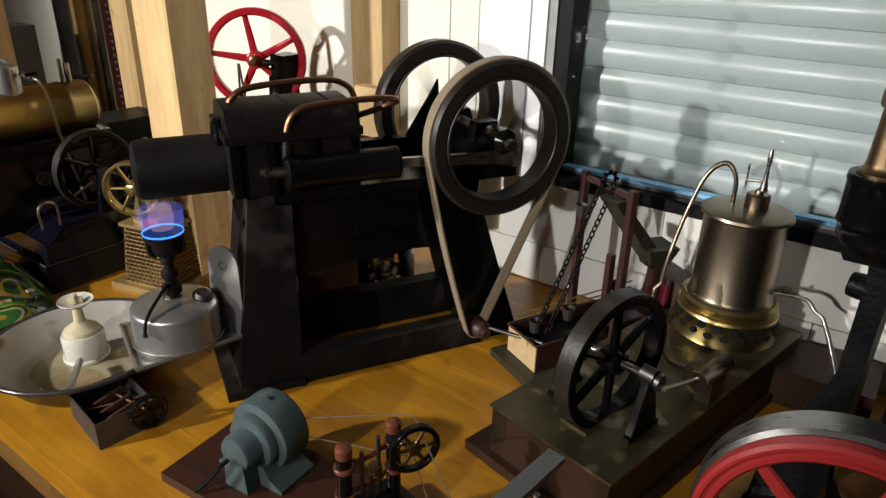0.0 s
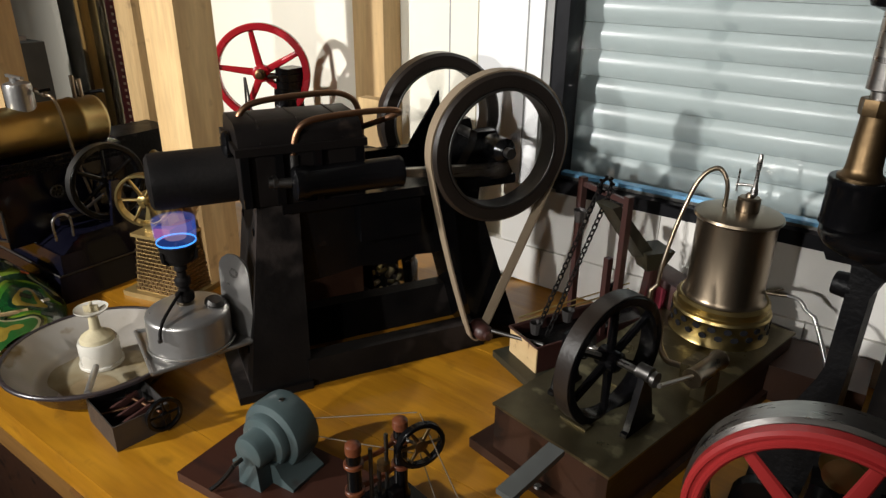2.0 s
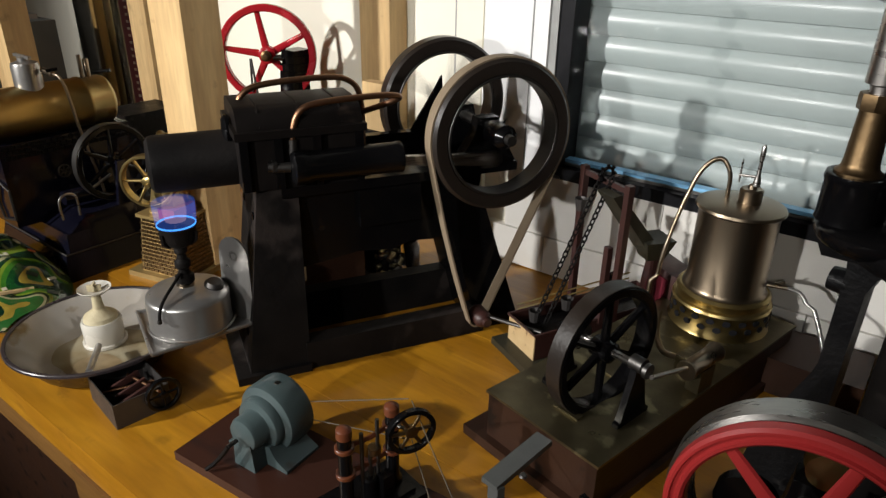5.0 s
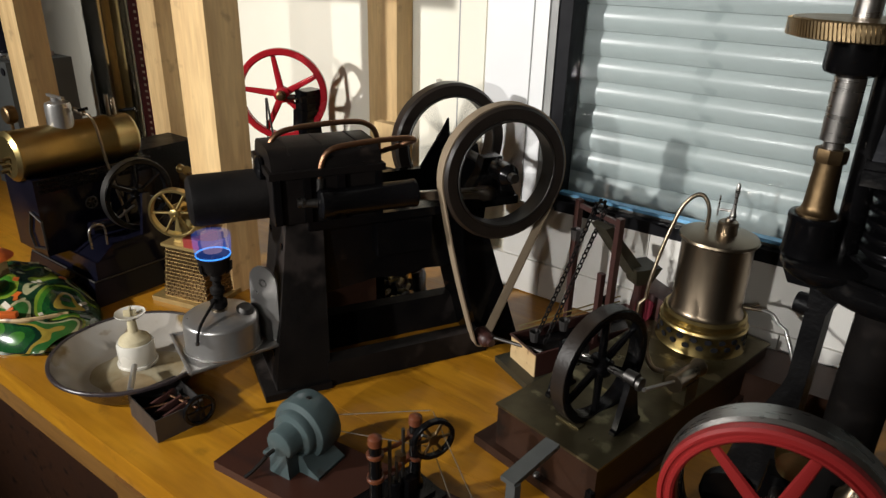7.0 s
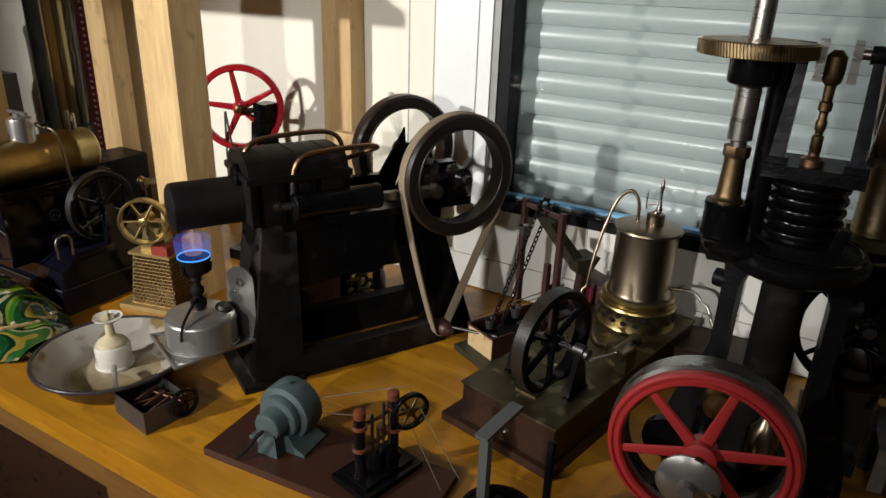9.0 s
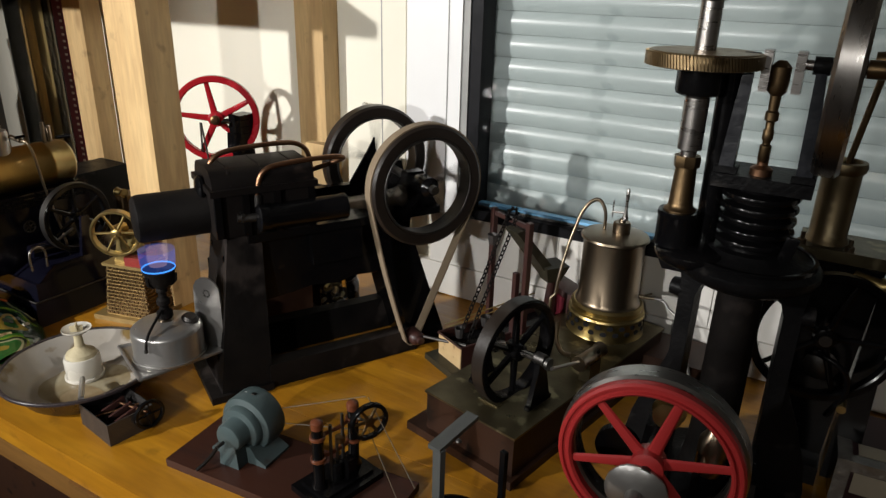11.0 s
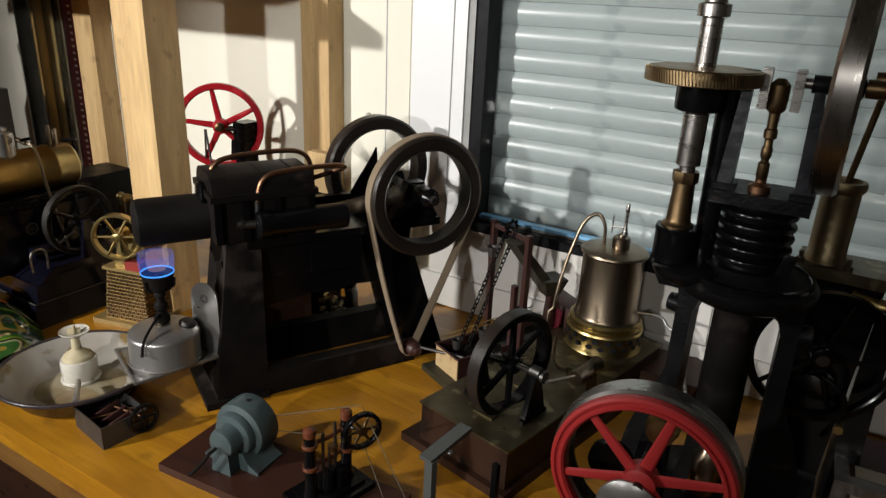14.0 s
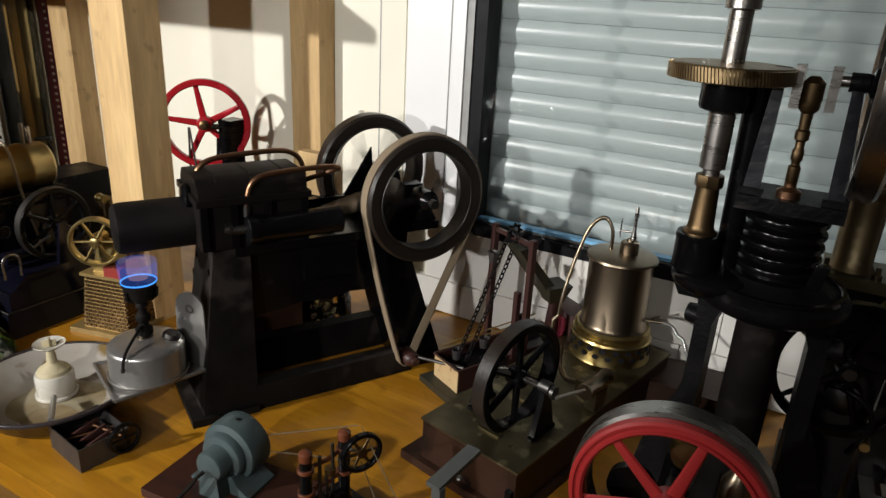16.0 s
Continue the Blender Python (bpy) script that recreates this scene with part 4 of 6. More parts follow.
def column_engine():
    e = thing("column_engine", Matrix.Translation((-0.278, 0.474, BENCH_Z + 0.013)) @ Matrix.Rotation(radians(-12), 4, "Z"), "small two-column toy engine, black pillars with copper-red caps", "engine")
    part("base", box(fresh(), -0.034, 0.036, -0.052, 0.052, 0.0, 0.009), M_BLACK, e, bevel=0.003)
    part("plinth", box(fresh(), -0.024, 0.026, -0.042, 0.042, 0.009, 0.014), M_BLACK, e, bevel=0.002)
    for y in (-0.030, 0.030):
        c = part("column", lathe(fresh(), [(0.0105, 0.013), (0.0105, 0.018), (0.0075, 0.022), (0.0075, 0.106)], Matrix.Translation((0, y, 0)), 20), M_BLACK, e)
        part("cap", lathe(fresh(), [(0.0082, 0.106), (0.0086, 0.109), (0.0082, 0.116), (0.005, 0.119), (0, 0.1195)], Matrix.Translation((0, y, 0)), 20), M_CAP, c, "copper-red cap")
        for z in (0.058, 0.092):
            part("band", ring(fresh(), 0.0105, 0.007, 0.005, Matrix.Translation((0, y, z)), 20), M_CAP, c, "red band")
    for z in (0.092, 0.058):
        part("cross_bar", tube(fresh(), [(0, -0.022, z), (0.003, 0.0, z), (0, 0.022, z)], 0.0030, 8), M_CAP, e)
    for y, h in ((-0.012, 0.104), (0.008, 0.112), (-0.002, 0.070)):
        part("rod", rod(fresh(), (0.004, y, 0.014), (0.004, y, h), 0.0022), M_DULL, e)
    part("cylinder", lathe(fresh(), [(0.009, 0.014), (0.009, 0.04), (0.007, 0.042), (0, 0.042)], Matrix.Translation((0.004, -0.004, 0)), 18), M_BLACK, e)
    part("valve_chest", box(fresh(), 0.008, 0.020, 0.004, 0.018, 0.014, 0.044), M_BLACK, e, bevel=0.002)
    part("crosshead", lathe(fresh(), [(0, -0.004), (0.007, -0.004), (0.007, 0.004), (0, 0.004)], Matrix.Translation((0.004, 0.004, 0.074)), 16), M_BRONZE, e)
    m = Matrix.Translation((0.026, 0.036, 0.096)) @ Matrix.Rotation(radians(74), 4, "Z") @ FACE_Y
    w = wheel("wheel", e, m, 0.0275, 0.022, 0.008, 0.007, 6, M_BLACK, M_BRONZE, 0.004)
    part("axle", rod(fresh(), (-0.004, 0.026, 0.094), (0.024, 0.038, 0.094), 0.002), M_DULL, e)
    return e


column_engine()


def strings():
    """Drive cords from dynamo to column engine and on across the bench."""
    c = thing("cotton_string", Matrix.Translation((-0.36, 0.50, 0.98)), "thin grey cotton strings stretched between toy pulleys", "string")
    o = Vector((-0.36, 0.50, 0.98))
    for a, b in (((-0.418, 0.496, 0.967), (-0.262, 0.520, 1.033)), ((-0.420, 0.490, 0.949), (-0.262, 0.520, 0.978)), ((-0.258, 0.520, 1.033), (-0.150, 0.470, 0.965)), ((-0.258, 0.520, 0.980), (-0.170, 0.460, 0.945))):
        part("cord", rod(fresh(), Vector(a) - o, Vector(b) - o, 0.0007, n=6), M_CORD, c)
    return c


strings()


def strip_bracket():
    b = thing("pulley_stand", Matrix.Translation((-0.088, 0.455, BENCH_Z)) @ Matrix.Rotation(radians(-20), 4, "Z"), "grey-green bent metal strip over a black flanged pulley", "stand")
    part("base", lathe(fresh(), [(0, 0), (0.050, 0), (0.050, 0.008), (0.044, 0.012), (0, 0.012)], None, 36), M_BLACK, b)
    part("pulley", lathe(fresh(), [(0, 0.012), (0.036, 0.012), (0.046, 0.020), (0.047, 0.026), (0.038, 0.030), (0.034, 0.040), (0.044, 0.050), (0.047, 0.056), (0.040, 0.060), (0.022, 0.050), (0, 0.050)], None, 40), M_BLACK, b)
    part("hub", lathe(fresh(), [(0, 0.050), (0.012, 0.050), (0.010, 0.068), (0.004, 0.078), (0, 0.078)], None, 18), M_BLACK, b)
    part("upright", box(fresh(), -0.034, -0.020, -0.004, 0.004, 0.05, 0.146), M_SLATE, b, bevel=0.0015)
    bm = box(fresh(), -0.009, 0.009, 0.0, 0.078, -0.003, 0.003)
    p = part("top_strip", bm, M_SLATE, b, "bent top strip with a hole", bevel=0.0015)
    p.matrix_local = Matrix.Translation((-0.030, -0.006, 0.146)) @ Matrix.Rotation(radians(12), 4, "Z") @ Matrix.Rotation(radians(4), 4, "X")
    part("rivet", lathe(fresh(), [(0, 0), (0.004, 0), (0.003, 0.002), (0, 0.002)], Matrix.Translation((-0.018, 0.022, 0.1515)), 10), M_DULL, b)
    part("brace", box(fresh(), 0.024, 0.032, 0.050, 0.056, 0.03, 0.150), M_BLACK, b, "dark metal brace", bevel=0.001)
    return b


strip_bracket()


# ---- steam engine on its box ----
BOX_M = Matrix.Translation((-0.079, 0.610, BENCH_Z)) @ Matrix.Rotation(math.atan2(-0.2124, 0.9772), 4, "Z")


def steam_plant():
    s = thing("toy_steam_plant", BOX_M, "antique toy steam plant, upright boiler and flywheel on dark box", "steam engine")
    part("box_base", box(fresh(), -0.166, -0.001, 0.001, 0.446, 0.0, 0.077), M_PLINTH, s, "dark stained wooden box", bevel=0.002)
    part("plinth", box(fresh(), -0.198, 0.006, -0.010, 0.456, 0.0, 0.014), M_PLINTH, s, "low dark plinth board", bevel=0.003)
    part("top_plate", box(fresh(), -0.168, 0.002, -0.002, 0.448, 0.0775, 0.081), M_PLATE, s, "patinated brass top plate", bevel=0.001)
    wm = Matrix.Translation((-0.074, 0.092, 0.150)) @ Matrix.Rotation(radians(-4), 4, "Z") @ FACE_X
    w = wheel("flywheel", s, wm, 0.0815, 0.069, 0.023, 0.013, 6, M_BLACK, M_BLACK, 0.010, hub_len=0.030)
    part("tyre", ring(fresh(), 0.0825, 0.0810, 0.021, None, 72), M_WHEEL, w, "worn brown-black tyre")
    for y in (0.044, 0.144):
        part("wheel_slot", box(fresh(), -0.096, -0.060, y - 0.006, y + 0.006, 0.0805, 0.0835), M_PLATE, s)
    part("shaft", rod(fresh(), (-0.135, 0.090, 0.153), (-0.014, 0.090, 0.153), 0.0045), M_STEEL, s)
    part("pulley", lathe(fresh(), [(0, -0.008), (0.017, -0.008), (0.017, -0.004), (0.012, 0), (0.017, 0.004), (0.017, 0.008), (0, 0.008)], Matrix.Translation((-0.112, 0.090, 0.153)) @ FACE_X, 24), M_STEEL, s, "small steel pulley")
    for x in (-0.026, -0.132):
        bm = fresh()
        prism(bm, [(0.062, 0.081), (0.120, 0.081), (0.120, 0.086), (0.114, 0.088), (0.098, 0.146), (0.098, 0.160), (0.082, 0.160), (0.082, 0.146), (0.066, 0.088), (0.062, 0.086)], x - 0.004, x + 0.004, "x")
        part("pedestal", bm, M_BLACK, s, bevel=0.0015)
    part("bearing_cap", lathe(fresh(), [(0, -0.008), (0.009, -0.008), (0.009, 0.008), (0, 0.008)], Matrix.Translation((-0.026, 0.090, 0.156)) @ FACE_X, 18), M_DULL, s)
    part("crank_disc", lathe(fresh(), [(0, 0), (0.009, 0), (0.009, 0.005), (0, 0.005)], Matrix.Translation((-0.016, 0.090, 0.153)) @ FACE_X, 22), M_DULL, s)
    part("piston_rod", rod(fresh(), (-0.009, 0.092, 0.146), (-0.009, 0.180, 0.122), 0.0026), M_STEEL, s)
    part("cylinder", lathe(fresh(), [(0.008, 0), (0.0125, 0), (0.0125, 0.005), (0.011, 0.007), (0.011, 0.060), (0.0125, 0.062), (0.0125, 0.067), (0, 0.067)], Matrix.Translation((-0.009, 0.168, 0.121)) @ Matrix.Rotation(radians(-90), 4, "X"), 24), M_NICKEL, s, "tarnished steam cylinder")
    part("cylinder_stand", box(fresh(), -0.018, 0.0, 0.190, 0.222, 0.081, 0.112), M_PLATE, s, bevel=0.002)
    part("steam_chest", box(fresh(), -0.034, -0.018, 0.186, 0.226, 0.100, 0.124), M_PLATE, s, bevel=0.003)
    part("pipe_elbow", tube(fresh(), curve_points([(-0.026, 0.206, 0.112), (-0.045, 0.206, 0.106), (-0.068, 0.214, 0.100), (-0.090, 0.232, 0.108), (-0.108, 0.262, 0.120)], 5), 0.004), M_NICKEL, s)
    # boiler, standing at the far end of the plate
    made = len(scene.collection.objects)
    bo = part("firebox", lathe(fresh(), [(0, 0.081), (0.064, 0.081), (0.0615, 0.088), (0.0615, 0.120), (0.063, 0.123), (0.0615, 0.127), (0.0575, 0.129), (0.0575, 0.138), (0.059, 0.141), (0.0555, 0.146)], Matrix.Translation((-0.047, 0.336, 0)), 56), M_BRASS, s, "pierced brass firebox")
    for k in range(20):
        a = k * math.tau / 20
        for j, zz in ((0, 0.114), (1, 0.100)):
            aa = a + j * 0.157
            c = Vector((-0.047 + 0.0618 * math.cos(aa), 0.336 + 0.0618 * math.sin(aa), zz))
            mm = Matrix.Translation(c) @ Vector((math.cos(aa), math.sin(aa), 0)).to_track_quat("Z", "Y").to_matrix().to_4x4()
            part("air_hole", lathe(fresh(), [(0, 0), (0.0048, 0), (0.0052, 0.0012), (0, 0.0012)], mm, 12), M_RUBBER, bo)
    shell = part("boiler", lathe(fresh(), [(0.0545, 0.144), (0.056, 0.148), (0.0535, 0.152), (0.0535, 0.158), (0.0525, 0.160), (0.0525, 0.282), (0.0565, 0.284), (0.0585, 0.287), (0.057, 0.291), (0.045, 0.295), (0.020, 0.298), (0, 0.298)], Matrix.Translation((-0.047, 0.336, 0)), 64), M_NICKEL, s, "tarnished nickel boiler")
    part("dome", lathe(fresh(), [(0.015, 0.296), (0.015, 0.312), (0.013, 0.314), (0.006, 0.314), (0.005, 0.318), (0.003, 0.319)], Matrix.Translation((-0.038, 0.338, 0)), 24), M_NICKEL, s)
    part("safety_valve", lathe(fresh(), [(0.003, 0.316), (0.0055, 0.318), (0.0045, 0.324), (0.0028, 0.330), (0.0024, 0.345), (0.0034, 0.352), (0.0028, 0.362), (0.0014, 0.364)], Matrix.Translation((-0.034, 0.338, 0)), 16), M_STEEL, s)
    part("valve_arm", rod(fresh(), (-0.058, 0.334, 0.326), (-0.034, 0.338, 0.328), 0.0016), M_STEEL, s)
    part("valve_weight", rod(fresh(), (-0.056, 0.334, 0.318), (-0.056, 0.334, 0.344), 0.0012), M_STEEL, s)
    up = curve_points([(-0.066, 0.330, 0.296), (-0.068, 0.330, 0.325), (-0.082, 0.328, 0.340), (-0.098, 0.318, 0.330), (-0.108, 0.306, 0.300), (-0.114, 0.290, 0.240), (-0.116, 0.276, 0.180), (-0.116, 0.270, 0.110)])
    part("steam_pipe", tube(fresh(), up, 0.0030), M_NICKEL, s, "long bent tarnished steam pipe")
    part("pipe_union", lathe(fresh(), [(0, 0), (0.008, 0), (0.008, 0.008), (0.005, 0.012), (0, 0.012)], Matrix.Translation((-0.116, 0.270, 0.098)), 12), M_NICKEL, s)
    part("tap", rod(fresh(), (0.004, 0.352, 0.165), (0.028, 0.362, 0.166), 0.0035), M_NICKEL, s)
    part("tap_key", rod(fresh(), (0.016, 0.352, 0.172), (0.020, 0.366, 0.172), 0.002), M_NICKEL, s)
    part("blow_pipe", tube(fresh(), curve_points([(0.026, 0.362, 0.166), (0.046, 0.368, 0.160), (0.066, 0.360, 0.130), (0.088, 0.348, 0.085), (0.105, 0.340, 0.040)], 5), 0.003), M_ALU, s, "thin silvery drain pipe")
    for ob in list(scene.collection.objects)[made:]:
        for v in ob.data.vertices:
            wide = 1.08 if v.co.z < 0.146 else 1.0
            high = 0.081 + (v.co.z - 0.081) * 0.843 if v.co.z < 0.298 else 0.264 + (v.co.z - 0.298) * 1.2
            v.co = (-0.082 + (v.co.x + 0.047) * wide, 0.378 + (v.co.y - 0.336) * wide, high)
    return s


steam_plant()


# ---- toy bucket dredger ----
DREDGE_M = Matrix.Translation((-0.311, 0.838, BENCH_Z)) @ Matrix.Diagonal((1, 1, 0.945, 1)) @ Matrix.Rotation(radians(-26), 4, "Z")


def dredger():
    d = thing("toy_dredger", DREDGE_M, "old tinplate toy bucket dredger with red mast and chain", "toy")
    part("base", box(fresh(), -0.048, 0.060, -0.022, 0.270, 0.0, 0.012), M_OLIVE, d, "green base board", bevel=0.003)
    for x0, x1, y0, y1, mm in ((-0.035, 0.035, 0.0, 0.002, M_CREAM), (0.033, 0.035, 0.002, 0.25, M_OXIDE), (-0.035, -0.033, 0.002, 0.25, M_OXIDE), (-0.033, 0.033, 0.248, 0.25, M_OXIDE)):
        part("hull_side", box(fresh(), x0, x1, y0, y1, 0.012, 0.058), mm, d, "litho-printed hull side" if mm is M_CREAM else "")
    part("hull_edge", tube(fresh(), [(-0.036, -0.001, 0.058), (0.036, -0.001, 0.058), (0.036, 0.25, 0.058), (-0.036, 0.25, 0.058), (-0.036, -0.001, 0.058)], 0.0022, 8), M_OXIDE, d)
    part("hull_floor", box(fresh(), -0.033, 0.033, 0.002, 0.248, 0.012, 0.040), M_BLACK, d)
    part("drive_shaft", rod(fresh(), (-0.100, -0.035, 0.036), (0.030, 0.016, 0.056), 0.0032), M_DULL, d)
    part("drive_pulley", lathe(fresh(), [(0, -0.017), (0.011, -0.017), (0.0150, -0.012), (0.0145, 0.012), (0.012, 0.017), (0.007, 0.020), (0.007, 0.026), (0, 0.027)], Matrix.Translation((-0.0757, -0.029, 0.038)) @ FACE_X, 26), M_OXIDE, d, "red-brown wooden pulley")
    for x in (-0.050, 0.050):
        bm = box(fresh(), x - 0.005, x + 0.005, 0.122, 0.132, 0.012, 0.288)
        part("mast", bm, M_OXIDE, d, "red-brown tin mast", bevel=0.001)
    part("mast_bar", box(fresh(), -0.045, 0.045, 0.124, 0.130, 0.274, 0.282), M_OXIDE, d, bevel=0.001)
    part("winch_post", box(fresh(), 0.030, 0.040, 0.112, 0.121, 0.05, 0.185), M_OXIDE, d, bevel=0.001)
    bm = ring(fresh(), 0.012, 0.008, 0.004, None, 20)
    sp = part("sprocket", bm, M_BLACK, d)
    sp.matrix_local = Matrix.Translation((0.002, 0.126, 0.290)) @ FACE_X
    for k in range(8):
        a = k * math.tau / 8
        part("tooth", box(fresh(), -0.0018, 0.0018, -0.0018, 0.0018, -0.002, 0.002, Matrix.Translation((0.0135 * math.cos(a), 0.0135 * math.sin(a), 0)) @ Matrix.Rotation(a, 4, "Z")), M_BLACK, sp)
    # chain in links, both runs
    def run(a, b, n, tag):
        a, b = Vector(a), Vector(b)
        for k in range(n):
            p = a.lerp(b, (k + 0.5) / n)
            q = (b - a).to_track_quat("Y", "X").to_matrix().to_4x4()
            mm = Matrix.Translation(p) @ q @ (Matrix() if k % 2 else Matrix.Rotation(1.2, 4, "Y"))
            L = (b - a).length / n
            loop = [mm @ Vector((0.0032 * math.cos(t), L * 0.66 * math.sin(t), 0)) for t in [j * math.tau / 10 for j in range(11)]]
            part("chain_link", tube(fresh(), loop, 0.0013, 5), M_MATT, d)
    run((-0.010, 0.128, 0.288), (-0.006, 0.030, 0.062), 26, "a")
    run((0.014, 0.126, 0.288), (0.004, 0.040, 0.052), 26, "b")
    for x, y, z in ((-0.030, 0.110, 0.232), (0.012, 0.070, 0.085), (-0.006, 0.026, 0.064), (0.022, 0.132, 0.262)):
        bm = lathe(fresh(), [(0.007, -0.010), (0.010, 0.010), (0.009, 0.010), (0.006, -0.008)], Matrix.Translation((x, y, z)), 10)
        part("bucket", bm, M_TINBOX, d, "small grey tin bucket", smooth=False)
    # chute and hopper
    bm = fresh()
    prism(bm, [(0.105, 0.270), (0.120, 0.272), (0.215, 0.160), (0.205, 0.150), (0.190, 0.160)], 0.008, 0.044, "x")
    part("chute", bm, M_OLIVE, d, "olive sheet-metal chute", smooth=False)
    bm = fresh()
    lathe(bm, [(0.020, 0.0), (0.034, 0.034)], Matrix.Translation((0.036, 0.200, 0.152)) @ Matrix.Rotation(0.6, 4, "Z"), 4)
    part("hopper", bm, M_OLIVE, d, "olive tin hopper", smooth=False)
    part("hopper_stand", box(fresh(), 0.036, 0.044, 0.200, 0.210, 0.05, 0.152), M_OXIDE, d)
    part("cabin", box(fresh(), -0.004, 0.066, 0.218, 0.262, 0.058, 0.135, Matrix.Rotation(0.10, 4, "Y")), M_OXIDE, d, "red tin cabin", bevel=0.001)
    part("cabin_panel", box(fresh(), 0.010, 0.050, 0.2155, 0.218, 0.075, 0.122, Matrix.Rotation(0.10, 4, "Y")), M_MAROON, d)
    for z0, z1 in ((0.075, 0.150), (0.066, 0.140)):
        part("stay_wire", rod(fresh(), (-0.030, 0.01, z0), (0.034, 0.165, z1 - 0.02), 0.0012, n=6), M_BRASS, d)
    part("guide_wheel", lathe(fresh(), [(0, -0.004), (0.010, -0.004), (0.010, 0.004), (0, 0.004)], Matrix.Translation((0.030, 0.140, 0.125)) @ FACE_X, 16), M_BLACK, d)
    return d


dredger()


# ---- tall vertical engine ----
def tall_engine():
    e = thing("vertical_engine", Matrix.Translation((0.150, 0.768, BENCH_Z)) @ Matrix.Diagonal((1.05, 1.05, 0.985, 1)), "tall black cast-iron vertical engine with bronze worm wheel", "engine")
    part("base_flange", lathe(fresh(), [(0, 0), (0.105, 0), (0.105, 0.010), (0.096, 0.016), (0.060, 0.022), (0.045, 0.030), (0, 0.030)], None, 48), M_CAST, e)
    part("cylinder", lathe(fresh(), [(0.040, 0.02), (0.034, 0.04), (0.030, 0.07), (0.0275, 0.12), (0.0265, 0.30), (0.032, 0.325)], None, 36), M_MATT, e)
    for a in (0.15, 2.95, 1.57):
        bm = fresh()
        prism(bm, [(0.052, 0.0), (0.072, 0.0), (0.070, 0.30), (0.074, 0.33), (0.030, 0.33), (0.034, 0.314), (0.044, 0.302), (0.050, 0.284)], -0.012, 0.012, "y")
        p = part("leg", bm, M_CAST, e, bevel=0.003)
        p.matrix_local = Matrix.Rotation(a, 4, "Z")
        bm = fresh()
        prism(bm, [(0.070, 0.0), (0.120, 0.0), (0.118, 0.03), (0.111, 0.07), (0.098, 0.115), (0.085, 0.15), (0.076, 0.175), (0.070, 0.20)], -0.006, 0.006, "y")
        p = part("leg_web", bm, M_CAST, e, "flared web of the leg", bevel=0.002)
        p.matrix_local = Matrix.Rotation(a, 4, "Z")
        bm = lathe(fresh(), [(0, -0.010), (0.012, -0.010), (0.013, 0), (0.012, 0.010), (0, 0.010)], Matrix.Rotation(a, 4, "Z") @ Matrix.Translation((0.074, 0, 0.285)) @ FACE_X, 14)
        part("leg_boss", bm, M_CAST, e)
    part("table", lathe(fresh(), [(0.030, 0.318), (0.060, 0.322), (0.076, 0.332), (0.081, 0.340), (0.081, 0.348), (0.074, 0.355), (0.054, 0.360), (0.047, 0.368), (0, 0.368)], None, 56), M_CAST, e, "round cast table")
    part("table_bead", ring(fresh(), 0.075, 0.069, 0.006, Matrix.Translation((0, 0, 0.3565)), 56), M_BLACK, e)
    prof = [(0.034, 0.366)]
    for k in range(5):
        z = 0.372 + k * 0.0145
        prof += [(0.033, z), (0.042, z + 0.003), (0.043, z + 0.006), (0.042, z + 0.009), (0.033, z + 0.0125)]
    prof += [(0.033, 0.446), (0, 0.446)]
    part("finned_cylinder", lathe(fresh(), prof, None, 48), M_BLACK, e, "black finned cooling cylinder")
    part("top_plate", box(fresh(), -0.052, 0.052, -0.034, 0.040, 0.446, 0.462), M_CAST, e, bevel=0.004)
    for x in (-0.040, 0.040):
        part("lug", box(fresh(), x - 0.012, x + 0.012, -0.028, -0.006, 0.462, 0.470), M_CAST, e, bevel=0.002)
        bm = fresh()
        loft(bm, (x - 0.008, x + 0.008, -0.026, -0.008), (x * 0.86 - 0.005, x * 0.86 + 0.005, -0.022, -0.012), 0.468, 0.590)
        part("standard", bm, M_STAND, e, "hammered dark iron standard", bevel=0.002)
    part("gland", lathe(fresh(), [(0.012, 0.46), (0.012, 0.470), (0.006, 0.474), (0.006, 0.490)], Matrix.Translation((-0.004, -0.012, 0)), 18), M_COPPER, e)
    cr = part("connecting_rod", lathe(fresh(), [(0.0035, 0.478), (0.0062, 0.482), (0.0062, 0.498), (0.0042, 0.500), (0.0042, 0.503), (0.0058, 0.506), (0.0058, 0.516), (0.0044, 0.518), (0.0046, 0.526), (0.0070, 0.528), (0.0070, 0.537), (0.0052, 0.539), (0.0058, 0.556), (0.0095, 0.560), (0.0105, 0.570), (0.0105, 0.588), (0.0070, 0.592), (0.0040, 0.595)], Matrix.Translation((-0.004, -0.016, 0)), 18), M_BRONZE, e, "turned bronze connecting rod")
    for x in (-0.018, 0.014):
        part("crank_web", box(fresh(), x - 0.0045, x + 0.0045, -0.024, -0.006, 0.560, 0.606), M_STEEL, e, "bright steel crank web", bevel=0.001)
    part("crankshaft", rod(fresh(), (-0.050, -0.016, 0.592), (-0.018, -0.016, 0.592), 0.006), M_STEEL, e)
    part("crankshaft", rod(fresh(), (0.014, -0.016, 0.592), (0.085, -0.016, 0.592), 0.006), M_STEEL, e)
    part("bearing", lathe(fresh(), [(0, -0.008), (0.010, -0.008), (0.010, 0.008), (0, 0.008)], Matrix.Translation((0.034, -0.016, 0.592)) @ FACE_X, 18), M_CAST, e)
    part("bearing", lathe(fresh(), [(0, -0.008), (0.010, -0.008), (0.010, 0.008), (0, 0.008)], Matrix.Translation((-0.034, -0.016, 0.592)) @ FACE_X, 18), M_CAST, e)
    # governor column with worm wheel
    cx, cy = -0.081, -0.031
    C = Matrix.Translation((cx, cy, 0))
